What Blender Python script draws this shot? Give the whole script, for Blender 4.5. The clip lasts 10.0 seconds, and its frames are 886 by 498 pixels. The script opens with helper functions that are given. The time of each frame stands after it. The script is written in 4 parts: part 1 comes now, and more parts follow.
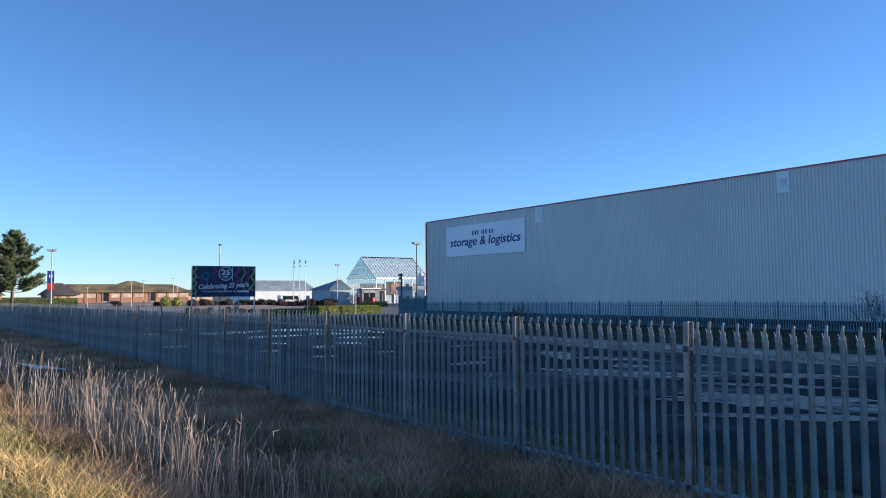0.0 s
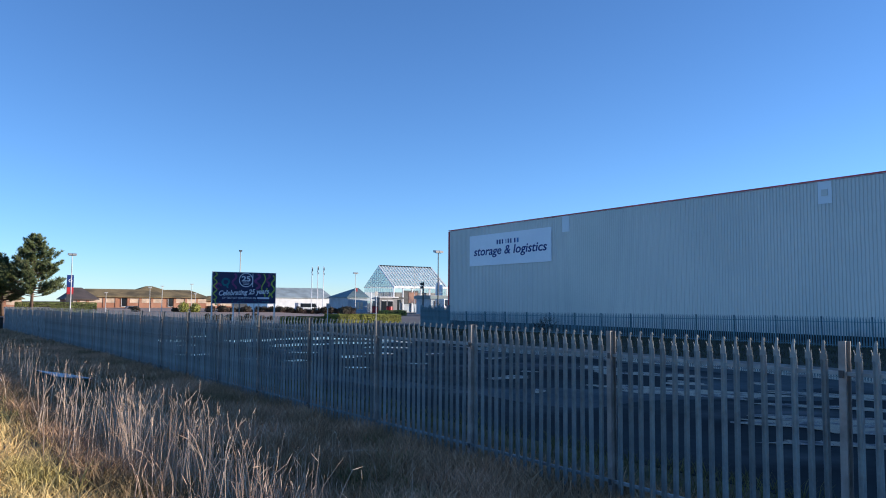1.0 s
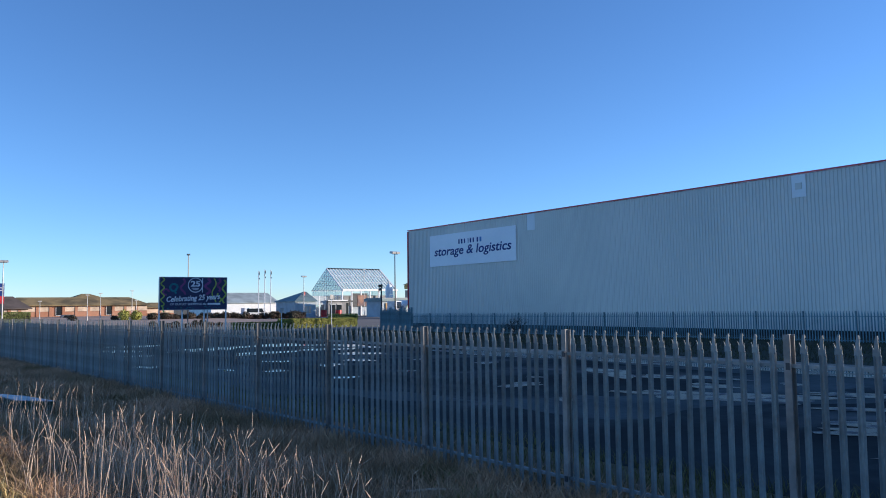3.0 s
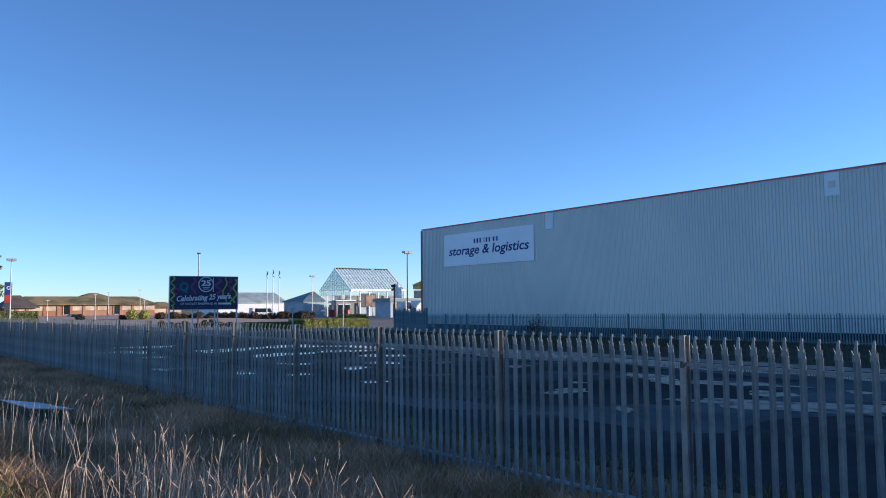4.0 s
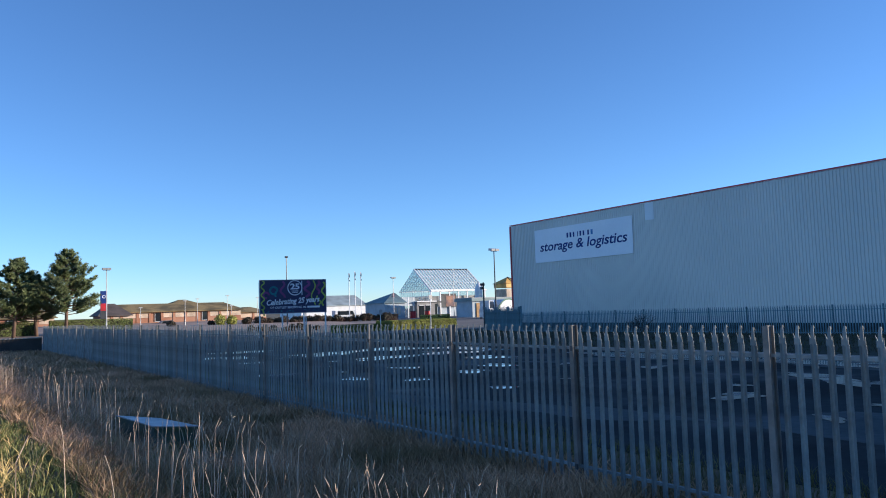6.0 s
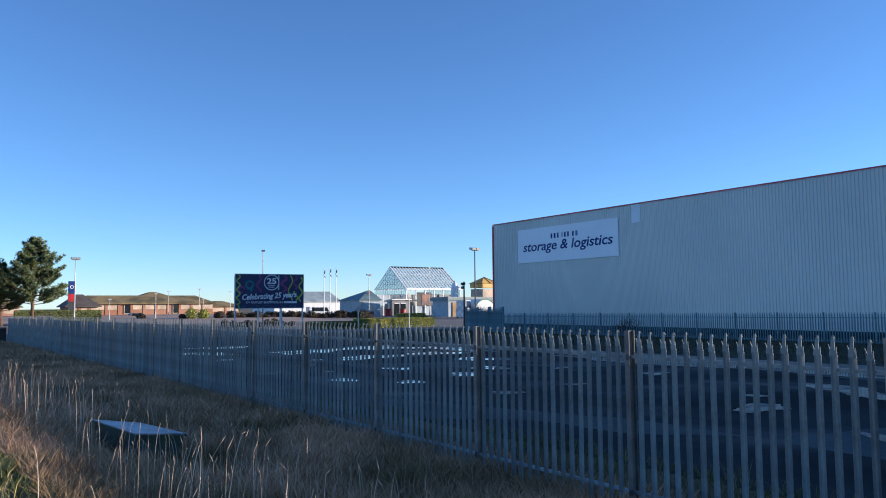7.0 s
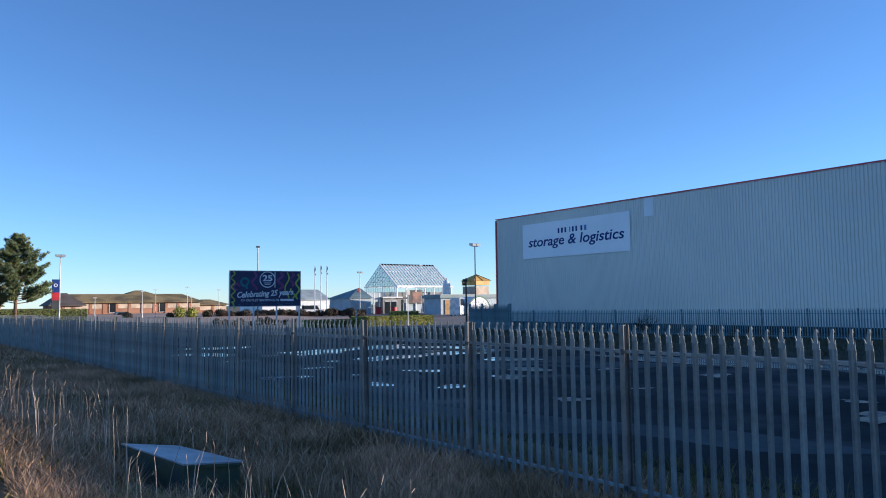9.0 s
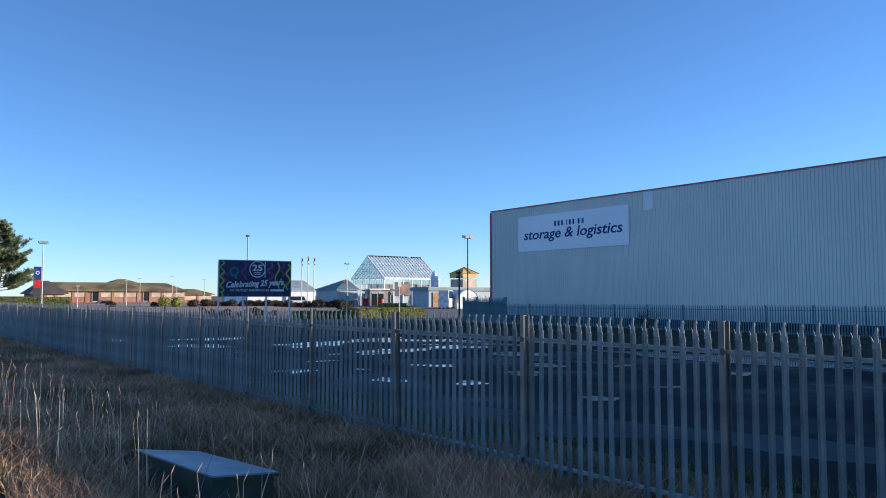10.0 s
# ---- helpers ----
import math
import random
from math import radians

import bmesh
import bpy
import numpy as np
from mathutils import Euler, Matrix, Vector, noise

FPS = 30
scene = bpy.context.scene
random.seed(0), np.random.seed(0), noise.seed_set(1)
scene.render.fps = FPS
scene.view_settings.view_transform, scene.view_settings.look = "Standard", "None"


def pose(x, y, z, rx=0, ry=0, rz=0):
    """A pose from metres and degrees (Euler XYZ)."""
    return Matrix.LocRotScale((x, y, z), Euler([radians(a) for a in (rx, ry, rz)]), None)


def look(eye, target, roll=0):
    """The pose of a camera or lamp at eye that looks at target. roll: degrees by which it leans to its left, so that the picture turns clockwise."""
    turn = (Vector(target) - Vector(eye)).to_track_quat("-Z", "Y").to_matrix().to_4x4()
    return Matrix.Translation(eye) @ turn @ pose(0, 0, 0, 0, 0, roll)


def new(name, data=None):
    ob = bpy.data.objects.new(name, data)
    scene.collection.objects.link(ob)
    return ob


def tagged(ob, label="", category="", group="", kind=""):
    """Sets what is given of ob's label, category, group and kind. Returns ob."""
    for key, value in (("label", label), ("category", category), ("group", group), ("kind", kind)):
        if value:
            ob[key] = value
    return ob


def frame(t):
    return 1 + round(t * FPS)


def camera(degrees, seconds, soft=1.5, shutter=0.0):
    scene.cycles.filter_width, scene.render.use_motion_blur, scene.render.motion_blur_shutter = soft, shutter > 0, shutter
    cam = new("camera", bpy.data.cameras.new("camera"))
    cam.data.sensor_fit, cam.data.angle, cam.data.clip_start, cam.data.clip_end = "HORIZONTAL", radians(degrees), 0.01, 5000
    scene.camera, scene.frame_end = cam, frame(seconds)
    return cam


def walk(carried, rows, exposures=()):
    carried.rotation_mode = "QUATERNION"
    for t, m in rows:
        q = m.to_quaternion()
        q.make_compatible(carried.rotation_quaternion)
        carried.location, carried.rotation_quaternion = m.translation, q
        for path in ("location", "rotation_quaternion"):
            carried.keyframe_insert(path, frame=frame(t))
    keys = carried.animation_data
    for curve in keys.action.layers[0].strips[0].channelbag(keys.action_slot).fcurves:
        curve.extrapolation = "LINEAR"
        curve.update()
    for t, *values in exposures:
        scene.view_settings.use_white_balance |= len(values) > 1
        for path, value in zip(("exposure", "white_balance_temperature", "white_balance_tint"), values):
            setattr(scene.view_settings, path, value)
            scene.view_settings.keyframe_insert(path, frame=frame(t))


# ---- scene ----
cam = camera(60.2, 10.0, soft=1.0)
PATH = [
    (0, (-7.012, -5.14, 2.319), (-5.83, -3.531, 2.436), -0.4),
    (0.5, (-6.976, -4.392, 2.313), (-5.809, -2.772, 2.439), 0.3),
    (1, (-6.895, -3.583, 2.313), (-5.747, -1.952, 2.455), 0.4),
    (1.5, (-6.889, -2.834, 2.307), (-5.735, -1.205, 2.442), 0.7),
    (2, (-6.958, -2.121, 2.318), (-5.777, -0.512, 2.456), 0.6),
    (2.2, (-7.031, -1.926, 2.314), (-5.835, -0.33, 2.458), 0.0),
    (3.3, (-6.966, -0.194, 2.311), (-5.687, 1.337, 2.455), -0.6),
    (3.5, (-6.903, 0.163, 2.309), (-5.625, 1.695, 2.45), -0.5),
    (4, (-6.844, 0.934, 2.327), (-5.587, 2.483, 2.475), -0.5),
    (4.5, (-6.793, 1.659, 2.322), (-5.58, 3.242, 2.472), -1.1),
    (5, (-6.778, 2.388, 2.314), (-5.655, 4.036, 2.459), -1.6),
    (5.2, (-6.813, 2.657, 2.294), (-5.728, 4.331, 2.434), -1.9),
    (6.3, (-6.668, 4.212, 2.282), (-5.544, 5.859, 2.443), -1.5),
    (6.5, (-6.63, 4.539, 2.284), (-5.488, 6.173, 2.448), -1.1),
    (7, (-6.63, 5.241, 2.299), (-5.471, 6.864, 2.446), -0.5),
    (7.5, (-6.546, 6.008, 2.286), (-5.357, 7.611, 2.417), -1.3),
    (8, (-6.589, 6.716, 2.285), (-5.389, 8.31, 2.42), -0.9),
    (8.5, (-6.609, 7.407, 2.276), (-5.417, 9.007, 2.417), -0.8),
    (9, (-6.618, 8.157, 2.265), (-5.426, 9.756, 2.406), -0.7),
    (9.5, (-6.595, 8.91, 2.245), (-5.399, 10.508, 2.375), -0.2),
    (10, (-6.622, 9.593, 2.243), (-5.397, 11.169, 2.365), 0.0),
]
walk(cam, [(t, look(eye, target, roll)) for t, eye, target, roll in PATH], [(0.0, 0.66, 5480, 13), (10.0, 0.66, 5480, 13)])

# ---- world, sun and exposure ----
SUN_AZ, SUN_EL = 120.0, 10.74
world = bpy.data.worlds.new("sky")
scene.world = world
world.use_nodes = True
wn = world.node_tree.nodes
sky = wn.new("ShaderNodeTexSky")
sky.sky_type, sky.sun_disc = "NISHITA", False
sky.sun_elevation, sky.sun_rotation = radians(SUN_EL), radians(SUN_AZ)
sky.altitude, sky.air_density, sky.dust_density, sky.ozone_density = 1200, 0.86, 0.0, 3.3
wn["Background"].inputs["Strength"].default_value = 0.129
world.node_tree.links.new(sky.outputs["Color"], wn["Background"].inputs["Color"])
sun_data = bpy.data.lights.new("sun", "SUN")
sun_data.energy, sun_data.angle, sun_data.color = 5.0, radians(0.5), (1.0, 0.80, 0.56)
to_sun = Vector((math.sin(radians(SUN_AZ)) * math.cos(radians(SUN_EL)), math.cos(radians(SUN_AZ)) * math.cos(radians(SUN_EL)), math.sin(radians(SUN_EL))))
sun = new("sun", sun_data)
sun.matrix_world = look(to_sun * 300, (0, 0, 0))


# ---- materials ----
def surface(name, color, rough=0.7, metal=0.0, spread=0.12, fine=40.0, coarse=1.5, bump=0.0, tint=None, island=0.0, piece=0.0, stretch=(1, 1, 1), spec=0.5, wet=0.0, glaze=0.3):
    """A node material: base colour varied by fine grain and coarse stains, by piece or by island, with fine relief."""
    m = bpy.data.materials.new(name)
    m.use_nodes = True
    n, l = m.node_tree.nodes, m.node_tree.links
    bs = n["Principled BSDF"]
    bs.inputs["Roughness"].default_value, bs.inputs["Metallic"].default_value = rough, metal
    bs.inputs["Specular IOR Level"].default_value = spec
    co, mp = n.new("ShaderNodeTexCoord"), n.new("ShaderNodeMapping")
    mp.inputs["Scale"].default_value = stretch
    l.new(co.outputs["Object"], mp.inputs["Vector"])
    grain, stain = n.new("ShaderNodeTexNoise"), n.new("ShaderNodeTexNoise")
    for tex, s in ((grain, fine), (stain, coarse)):
        tex.inputs["Scale"].default_value, tex.inputs["Detail"].default_value = s, 5
        l.new(mp.outputs["Vector"], tex.inputs["Vector"])
    mix = n.new("ShaderNodeMix")
    mix.data_type, mix.blend_type = "RGBA", "MIX"
    other = tint or tuple(c * 0.62 for c in color)
    mix.inputs[6].default_value, mix.inputs[7].default_value = (*color, 1), (*other, 1)
    ramp = n.new("ShaderNodeMapRange")
    ramp.inputs[1].default_value, ramp.inputs[2].default_value = 0.38, 0.66
    l.new(stain.outputs["Fac"], ramp.inputs[0])
    l.new(ramp.outputs[0], mix.inputs[0])
    hsv = n.new("ShaderNodeHueSaturation")
    l.new(mix.outputs[2], hsv.inputs["Color"])
    val = n.new("ShaderNodeMapRange")
    val.inputs[3].default_value, val.inputs[4].default_value = 1 - spread, 1 + spread
    l.new(grain.outputs["Fac"], val.inputs[0])
    out = val.outputs[0]
    for amount, node, sock in ((island, "ShaderNodeNewGeometry", "Random Per Island"), (piece, "ShaderNodeObjectInfo", "Random")):
        if amount:
            src, rng, mul = n.new(node), n.new("ShaderNodeMapRange"), n.new("ShaderNodeMath")
            rng.inputs[3].default_value, rng.inputs[4].default_value = 1 - amount, 1 + amount
            mul.operation = "MULTIPLY"
            l.new(src.outputs[sock], rng.inputs[0])
            l.new(out, mul.inputs[0])
            l.new(rng.outputs[0], mul.inputs[1])
            out = mul.outputs[0]
    l.new(out, hsv.inputs["Value"])
    l.new(hsv.outputs["Color"], bs.inputs["Base Color"])
    rr = n.new("ShaderNodeMapRange")
    rr.inputs[3].default_value, rr.inputs[4].default_value = max(0.02, rough - 0.1), min(1, rough + 0.1)
    l.new(stain.outputs["Fac"], rr.inputs[0])
    l.new(rr.outputs[0], bs.inputs["Roughness"])
    if wet:
        damp = n.new("ShaderNodeTexNoise")
        damp.inputs["Scale"].default_value, damp.inputs["Detail"].default_value = wet, 6
        l.new(mp.outputs["Vector"], damp.inputs["Vector"])
        dr = n.new("ShaderNodeMapRange")
        dr.inputs[1].default_value, dr.inputs[2].default_value, dr.inputs[3].default_value, dr.inputs[4].default_value = (0.5, 0.7, rough, glaze) if glaze > 0.1 else (0.36, 0.5, rough, glaze)
        l.new(damp.outputs["Fac"], dr.inputs[0])
        l.new(dr.outputs[0], bs.inputs["Roughness"])
    if bump:
        b = n.new("ShaderNodeBump")
        b.inputs["Strength"].default_value, b.inputs["Distance"].default_value = 0.6, bump
        l.new(grain.outputs["Fac"], b.inputs["Height"])
        l.new(b.outputs["Normal"], bs.inputs["Normal"])
    return m


def clear(name, color, rough=0.05, alpha=1.0):
    m = bpy.data.materials.new(name)
    m.use_nodes = True
    bs = m.node_tree.nodes["Principled BSDF"]
    bs.inputs["Base Color"].default_value, bs.inputs["Roughness"].default_value = (*color, 1), rough
    bs.inputs["Transmission Weight"].default_value = 1.0 if alpha < 1 else 0.0
    bs.inputs["IOR"].default_value = 1.33
    return m


GRASS = surface("rough_grass", (0.18, 0.13, 0.08), 0.95, 0, 0.35, 30, 0.9, 0.03, (0.05, 0.058, 0.022))
# Verge grass and blades: the shade trapped between blades is put into the colour.
SHADED_VERGE = surface("shaded_verge_grass", (0.03, 0.036, 0.014), 0.95, 0, 0.4, 8, 0.6, 0.03, (0.016, 0.018, 0.008))
BLADE_SHADED = surface("shaded_grass_blade", (0.055, 0.06, 0.02), 0.85, 0, 0.2, 8, 0.5, 0, (0.03, 0.032, 0.012), island=0.5)
MOSS_BLADE = surface("green_moss_blade", (0.30, 0.30, 0.09), 0.85, 0, 0.2, 8, 0.5, 0, (0.10, 0.12, 0.035), island=0.4)
BLADE = surface("dry_grass_blade", (0.70, 0.435, 0.26), 0.85, 0, 0.2, 9, 0.5, 0, (0.24, 0.175, 0.085), island=0.45, spec=0.2)
WEED = surface("olive_weed_blade", (0.20, 0.19, 0.075), 0.85, 0, 0.2, 9, 0.6, 0, (0.09, 0.095, 0.035), island=0.45, spec=0.2)
STRAW = surface("straw_grass", (0.84, 0.59, 0.25), 0.75, 0, 0.15, 12, 0.9, 0, (0.44, 0.36, 0.12), island=0.4)
STALK = surface("dead_stalk", (0.68, 0.52, 0.37), 0.7, 0, 0.15, 20, 2, 0, (0.46, 0.30, 0.20), island=0.4)
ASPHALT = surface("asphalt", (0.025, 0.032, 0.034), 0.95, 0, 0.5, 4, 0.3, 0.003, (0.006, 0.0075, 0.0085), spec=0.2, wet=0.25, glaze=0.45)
# Paler asphalt: the yard's sheen at grazing view is painted as base colour.
YARD_SHEEN = surface("sheen_asphalt", (0.082, 0.098, 0.098), 0.9, 0, 0.4, 5, 0.35, 0.003, (0.036, 0.045, 0.047), spec=0.3)
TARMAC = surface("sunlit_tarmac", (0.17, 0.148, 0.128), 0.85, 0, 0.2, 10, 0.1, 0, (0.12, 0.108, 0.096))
DAMP = surface("damp_film", (0.03, 0.031, 0.032), 0.7, 0, 0.3, 8, 0.5, 0, spec=0.5, wet=1.4, glaze=0.09)
PAVING = surface("pinkish_paving", (0.40, 0.29, 0.22), 0.85, 0, 0.2, 6, 0.12, 0, (0.28, 0.21, 0.165))
WATER = surface("standing_water", (0.02, 0.021, 0.022), 0.55, 0, 0.2, 8, 0.5, 0, spec=0.5, wet=1.1, glaze=0.02)
CONCRETE = surface("kerb_concrete", (0.34, 0.33, 0.31), 0.85, 0, 0.15, 30, 2, 0.003, (0.24, 0.23, 0.21), piece=0.12)
GALV = surface("galvanised_steel", (0.25, 0.285, 0.285), 0.6, 0.1, 0.2, 25, 3, 0, (0.17, 0.185, 0.185), piece=0.22)
GALV_POST = surface("weathered_post_steel", (0.27, 0.255, 0.235), 0.6, 0.15, 0.25, 18, 3, 0, (0.15, 0.14, 0.13), piece=0.35)
BLUE_FENCE = surface("blue_painted_steel", (0.155, 0.275, 0.325), 0.5, 0, 0.1, 20, 2, 0, None, piece=0.12)
CLADDING = surface("grey_profiled_cladding", (0.655, 0.655, 0.61), 0.45, 0.05, 0.03, 3, 0.12, 0, (0.585, 0.60, 0.565))
PATCH = surface("pale_cladding_patch", (0.76, 0.80, 0.82), 0.45, 0, 0.03, 3, 0.5, 0, (0.70, 0.74, 0.76))
RED = surface("red_flashing", (0.52, 0.03, 0.045), 0.45, 0, 0.1, 5, 0.5)
ROOFING = surface("grey_roof_sheet", (0.30, 0.31, 0.32), 0.6, 0, 0.1, 3, 0.2)
WHITE = surface("white_paint", (0.78, 0.79, 0.79), 0.5, 0, 0.05, 6, 0.6, 0, (0.66, 0.67, 0.67))
SIGN_WHITE = surface("white_sign_sheet", (0.85, 0.87, 0.90), 0.45, 0, 0.03, 4, 0.4, 0, (0.80, 0.83, 0.87))
NAVY_LETTER = surface("navy_letter_vinyl", (0.018, 0.05, 0.22), 0.6, spec=0.2)
BLUE_LETTER = surface("blue_letter_vinyl", (0.04, 0.20, 0.48), 0.45)
BOARD = surface("navy_print", (0.022, 0.022, 0.085), 0.5, 0, 0.15, 4, 0.6, 0, (0.016, 0.014, 0.06))
INK_WHITE = surface("white_print", (0.86, 0.86, 0.88), 0.5)
INK_LIME = surface("lime_print", (0.42, 0.52, 0.06), 0.5)
INK_PURPLE = surface("purple_print", (0.22, 0.035, 0.17), 0.5)
INK_TEAL = surface("teal_print", (0.02, 0.20, 0.22), 0.5)
STEEL = surface("lamp_steel", (0.55, 0.55, 0.54), 0.5, 0.2, 0.08, 8, 1)
DARK = surface("dark_metal", (0.045, 0.05, 0.055), 0.6, 0, 0.1, 8, 1)
BRICK = surface("red_brick", (0.40, 0.21, 0.13), 0.85, 0, 0.2, 9, 0.3, 0, (0.33, 0.155, 0.09))
CREAM = surface("cream_render", (0.68, 0.53, 0.39), 0.8, 0, 0.1, 5, 0.5)
TILE = surface("brown_roof_tile", (0.29, 0.21, 0.09), 0.9, 0, 0.4, 3, 0.3, 0, (0.11, 0.085, 0.04), stretch=(1, 1, 1))
# For the hipped roof that lies in shadow: the shade is in this colour.
SHADED_TILE = surface("shaded_roof_tile", (0.12, 0.095, 0.08), 0.8, 0, 0.3, 4, 0.4)
PALE_ROOF = surface("pale_green_roof", (0.42, 0.48, 0.47), 0.5, 0, 0.06, 4, 0.3)
TEAL_ROOF = surface("grey_green_roof", (0.17, 0.24, 0.25), 0.5, 0, 0.08, 4, 0.3)


def hazy_glass(name, haze):
    """Thin glazing: mostly clear, with a pale film painted in for reflected sky and a weak gloss."""
    m = bpy.data.materials.new(name)
    m.use_nodes = True
    n, l = m.node_tree.nodes, m.node_tree.links
    bs = n["Principled BSDF"]
    bs.inputs["Base Color"].default_value, bs.inputs["Roughness"].default_value = (0.62, 0.68, 0.68, 1), 0.2
    see, mix, film, rng_node = n.new("ShaderNodeBsdfTransparent"), n.new("ShaderNodeMixShader"), n.new("ShaderNodeTexNoise"), n.new("ShaderNodeMapRange")
    see.inputs["Color"].default_value = (0.86, 0.92, 0.92, 1)
    film.inputs["Scale"].default_value = 0.5
    rng_node.inputs[3].default_value, rng_node.inputs[4].default_value = haze - 0.12, haze + 0.12
    l.new(film.outputs["Fac"], rng_node.inputs[0])
    l.new(rng_node.outputs[0], mix.inputs[0])
    l.new(see.outputs[0], mix.inputs[1])
    l.new(bs.outputs[0], mix.inputs[2])
    l.new(mix.outputs[0], n["Material Output"].inputs["Surface"])
    return m


GLASS = hazy_glass("glazing", 0.24)
PALE_WALL = surface("weathered_pale_wall", (0.40, 0.46, 0.50), 0.6, 0, 0.15, 2.5, 0.5, 0, (0.31, 0.355, 0.38))
GREY_WALL = surface("grey_render", (0.27, 0.265, 0.26), 0.7, 0, 0.1, 4, 0.5)
DARK_GLASS = clear("dark_window", (0.02, 0.025, 0.03), 0.06)
ORANGE = surface("orange_roof_sheet", (0.80, 0.46, 0.11), 0.6, 0, 0.08, 4, 0.4)
RED_PAINT = surface("red_paint", (0.5, 0.02, 0.025), 0.45)
CAR_WHITE = surface("white_car_paint", (0.75, 0.76, 0.77), 0.25, 0, 0.02)
CAR_GREY = surface("grey_car_paint", (0.16, 0.17, 0.18), 0.3, 0.2, 0.02)
RUBBER = surface("tyre_rubber", (0.02, 0.02, 0.02), 0.85)
LEAF = surface("hedge_leaf", (0.40, 0.39, 0.07), 0.6, 0, 0.15, 8, 0.6, 0, (0.24, 0.27, 0.05), island=0.3)
GREEN_LEAF = surface("green_hedge_leaf", (0.20, 0.235, 0.055), 0.6, 0, 0.15, 8, 0.3, 0, (0.13, 0.165, 0.04), island=0.3)
DARK_LEAF = surface("shrub_leaf", (0.035, 0.04, 0.018), 0.65, 0, 0.15, 8, 0.4, 0, (0.07, 0.025, 0.018), island=0.5)
NEEDLE = surface("pine_needle", (0.145, 0.17, 0.058), 0.6, 0, 0.15, 3, 0.35, 0, (0.07, 0.10, 0.038), island=0.55)
BARK = surface("pine_bark", (0.16, 0.10, 0.065), 0.9, 0, 0.3, 12, 2, 0.02)
TWIG = surface("bare_twig", (0.05, 0.038, 0.028), 0.85, 0, 0.2, 12, 2)
BOX_TOP = surface("sheet_steel_lid", (0.42, 0.44, 0.45), 0.4, 0.25, 0.15, 18, 2.5, 0, (0.30, 0.32, 0.34))
BOX_GREEN = surface("dark_green_cabinet", (0.04, 0.068, 0.06), 0.6, 0, 0.2, 12, 3, 0, (0.085, 0.095, 0.04))
PLINTH = surface("dark_plinth", (0.035, 0.037, 0.035), 0.9, 0, 0.3, 6, 0.7, 0.01)
WALL_DARK = surface("dark_stained_wall", (0.06, 0.055, 0.05), 0.9, 0, 0.2, 8, 0.8, 0.01)


# ---- mesh tools ----
class Shape:
    """Collects vertices and faces for one mesh."""

    def __init__(self):
        self.v, self.f = [], []

    def add(self, verts, faces):
        k = len(self.v)
        self.v += [tuple(p) for p in verts]
        self.f += [tuple(i + k for i in face) for face in faces]
        return self

    def box(self, x0, y0, z0, x1, y1, z1, m=None, c=0.0):
        """A box between two corners, its upright edges cut by c."""
        if c:
            ring = [(x0 + c, y0), (x1 - c, y0), (x1, y0 + c), (x1, y1 - c), (x1 - c, y1), (x0 + c, y1), (x0, y1 - c), (x0, y0 + c)]
            return self.prism(ring, z0, z1, m)
        p = [(x, y, z) for z in (z0, z1) for x, y in ((x0, y0), (x1, y0), (x1, y1), (x0, y1))]
        if m:
            p = [m @ Vector(q) for q in p]
        return self.add(p, [(3, 2, 1, 0), (4, 5, 6, 7), (0, 1, 5, 4), (1, 2, 6, 5), (2, 3, 7, 6), (3, 0, 4, 7)])

    def prism(self, ring, z0, z1, m=None):
        n = len(ring)
        p = [(x, y, z) for z in (z0, z1) for x, y in ring]
        if m:
            p = [m @ Vector(q) for q in p]
        return self.add(p, [tuple(range(n))[::-1], tuple(range(n, 2 * n))] + [(i, (i + 1) % n, n + (i + 1) % n, n + i) for i in range(n)])

    def tube(self, points, radii, n=6, cap=True):
        """A round bar through points."""
        pts = [Vector(p) for p in points]
        rings = []
        for i, p in enumerate(pts):
            d = (pts[min(i + 1, len(pts) - 1)] - pts[max(i - 1, 0)]).normalized()
            a = d.orthogonal().normalized() if abs(d.z) < 0.9 else Vector((1, 0, 0)).cross(d).normalized()
            b = d.cross(a)
            rings.append([p + (a * math.cos(2 * math.pi * j / n) + b * math.sin(2 * math.pi * j / n)) * radii[i] for j in range(n)])
        faces = [(i * n + j, i * n + (j + 1) % n, (i + 1) * n + (j + 1) % n, (i + 1) * n + j) for i in range(len(pts) - 1) for j in range(n)]
        if cap:
            faces += [tuple(range(n))[::-1], tuple(range((len(pts) - 1) * n, len(pts) * n))]
        return self.add([q for r in rings for q in r], faces)

    def mesh(self, name, material, smooth=False):
        me = bpy.data.meshes.new(name)
        me.from_pydata(self.v, [], self.f)
        me.update()
        me.materials.append(material)
        if smooth:
            me.shade_smooth()
        return me


def thing(name, place, label, category, group="", turn=0.0, kind=""):
    ob = new(name)
    ob.matrix_basis = pose(*place, 0, 0, turn)
    return tagged(ob, label, category, group, kind)


def part(name, shape, material, parent=None, label="", smooth=False):
    ob = new(name, shape.mesh(name, material, smooth))
    ob.parent = parent
    return tagged(ob, label)


def solid(name, shape, material, label, category, group="", kind="", place=(0, 0, 0), smooth=False):
    ob = new(name, shape.mesh(name, material, smooth))
    ob.matrix_basis = pose(*place)
    return tagged(ob, label, category, group, kind)


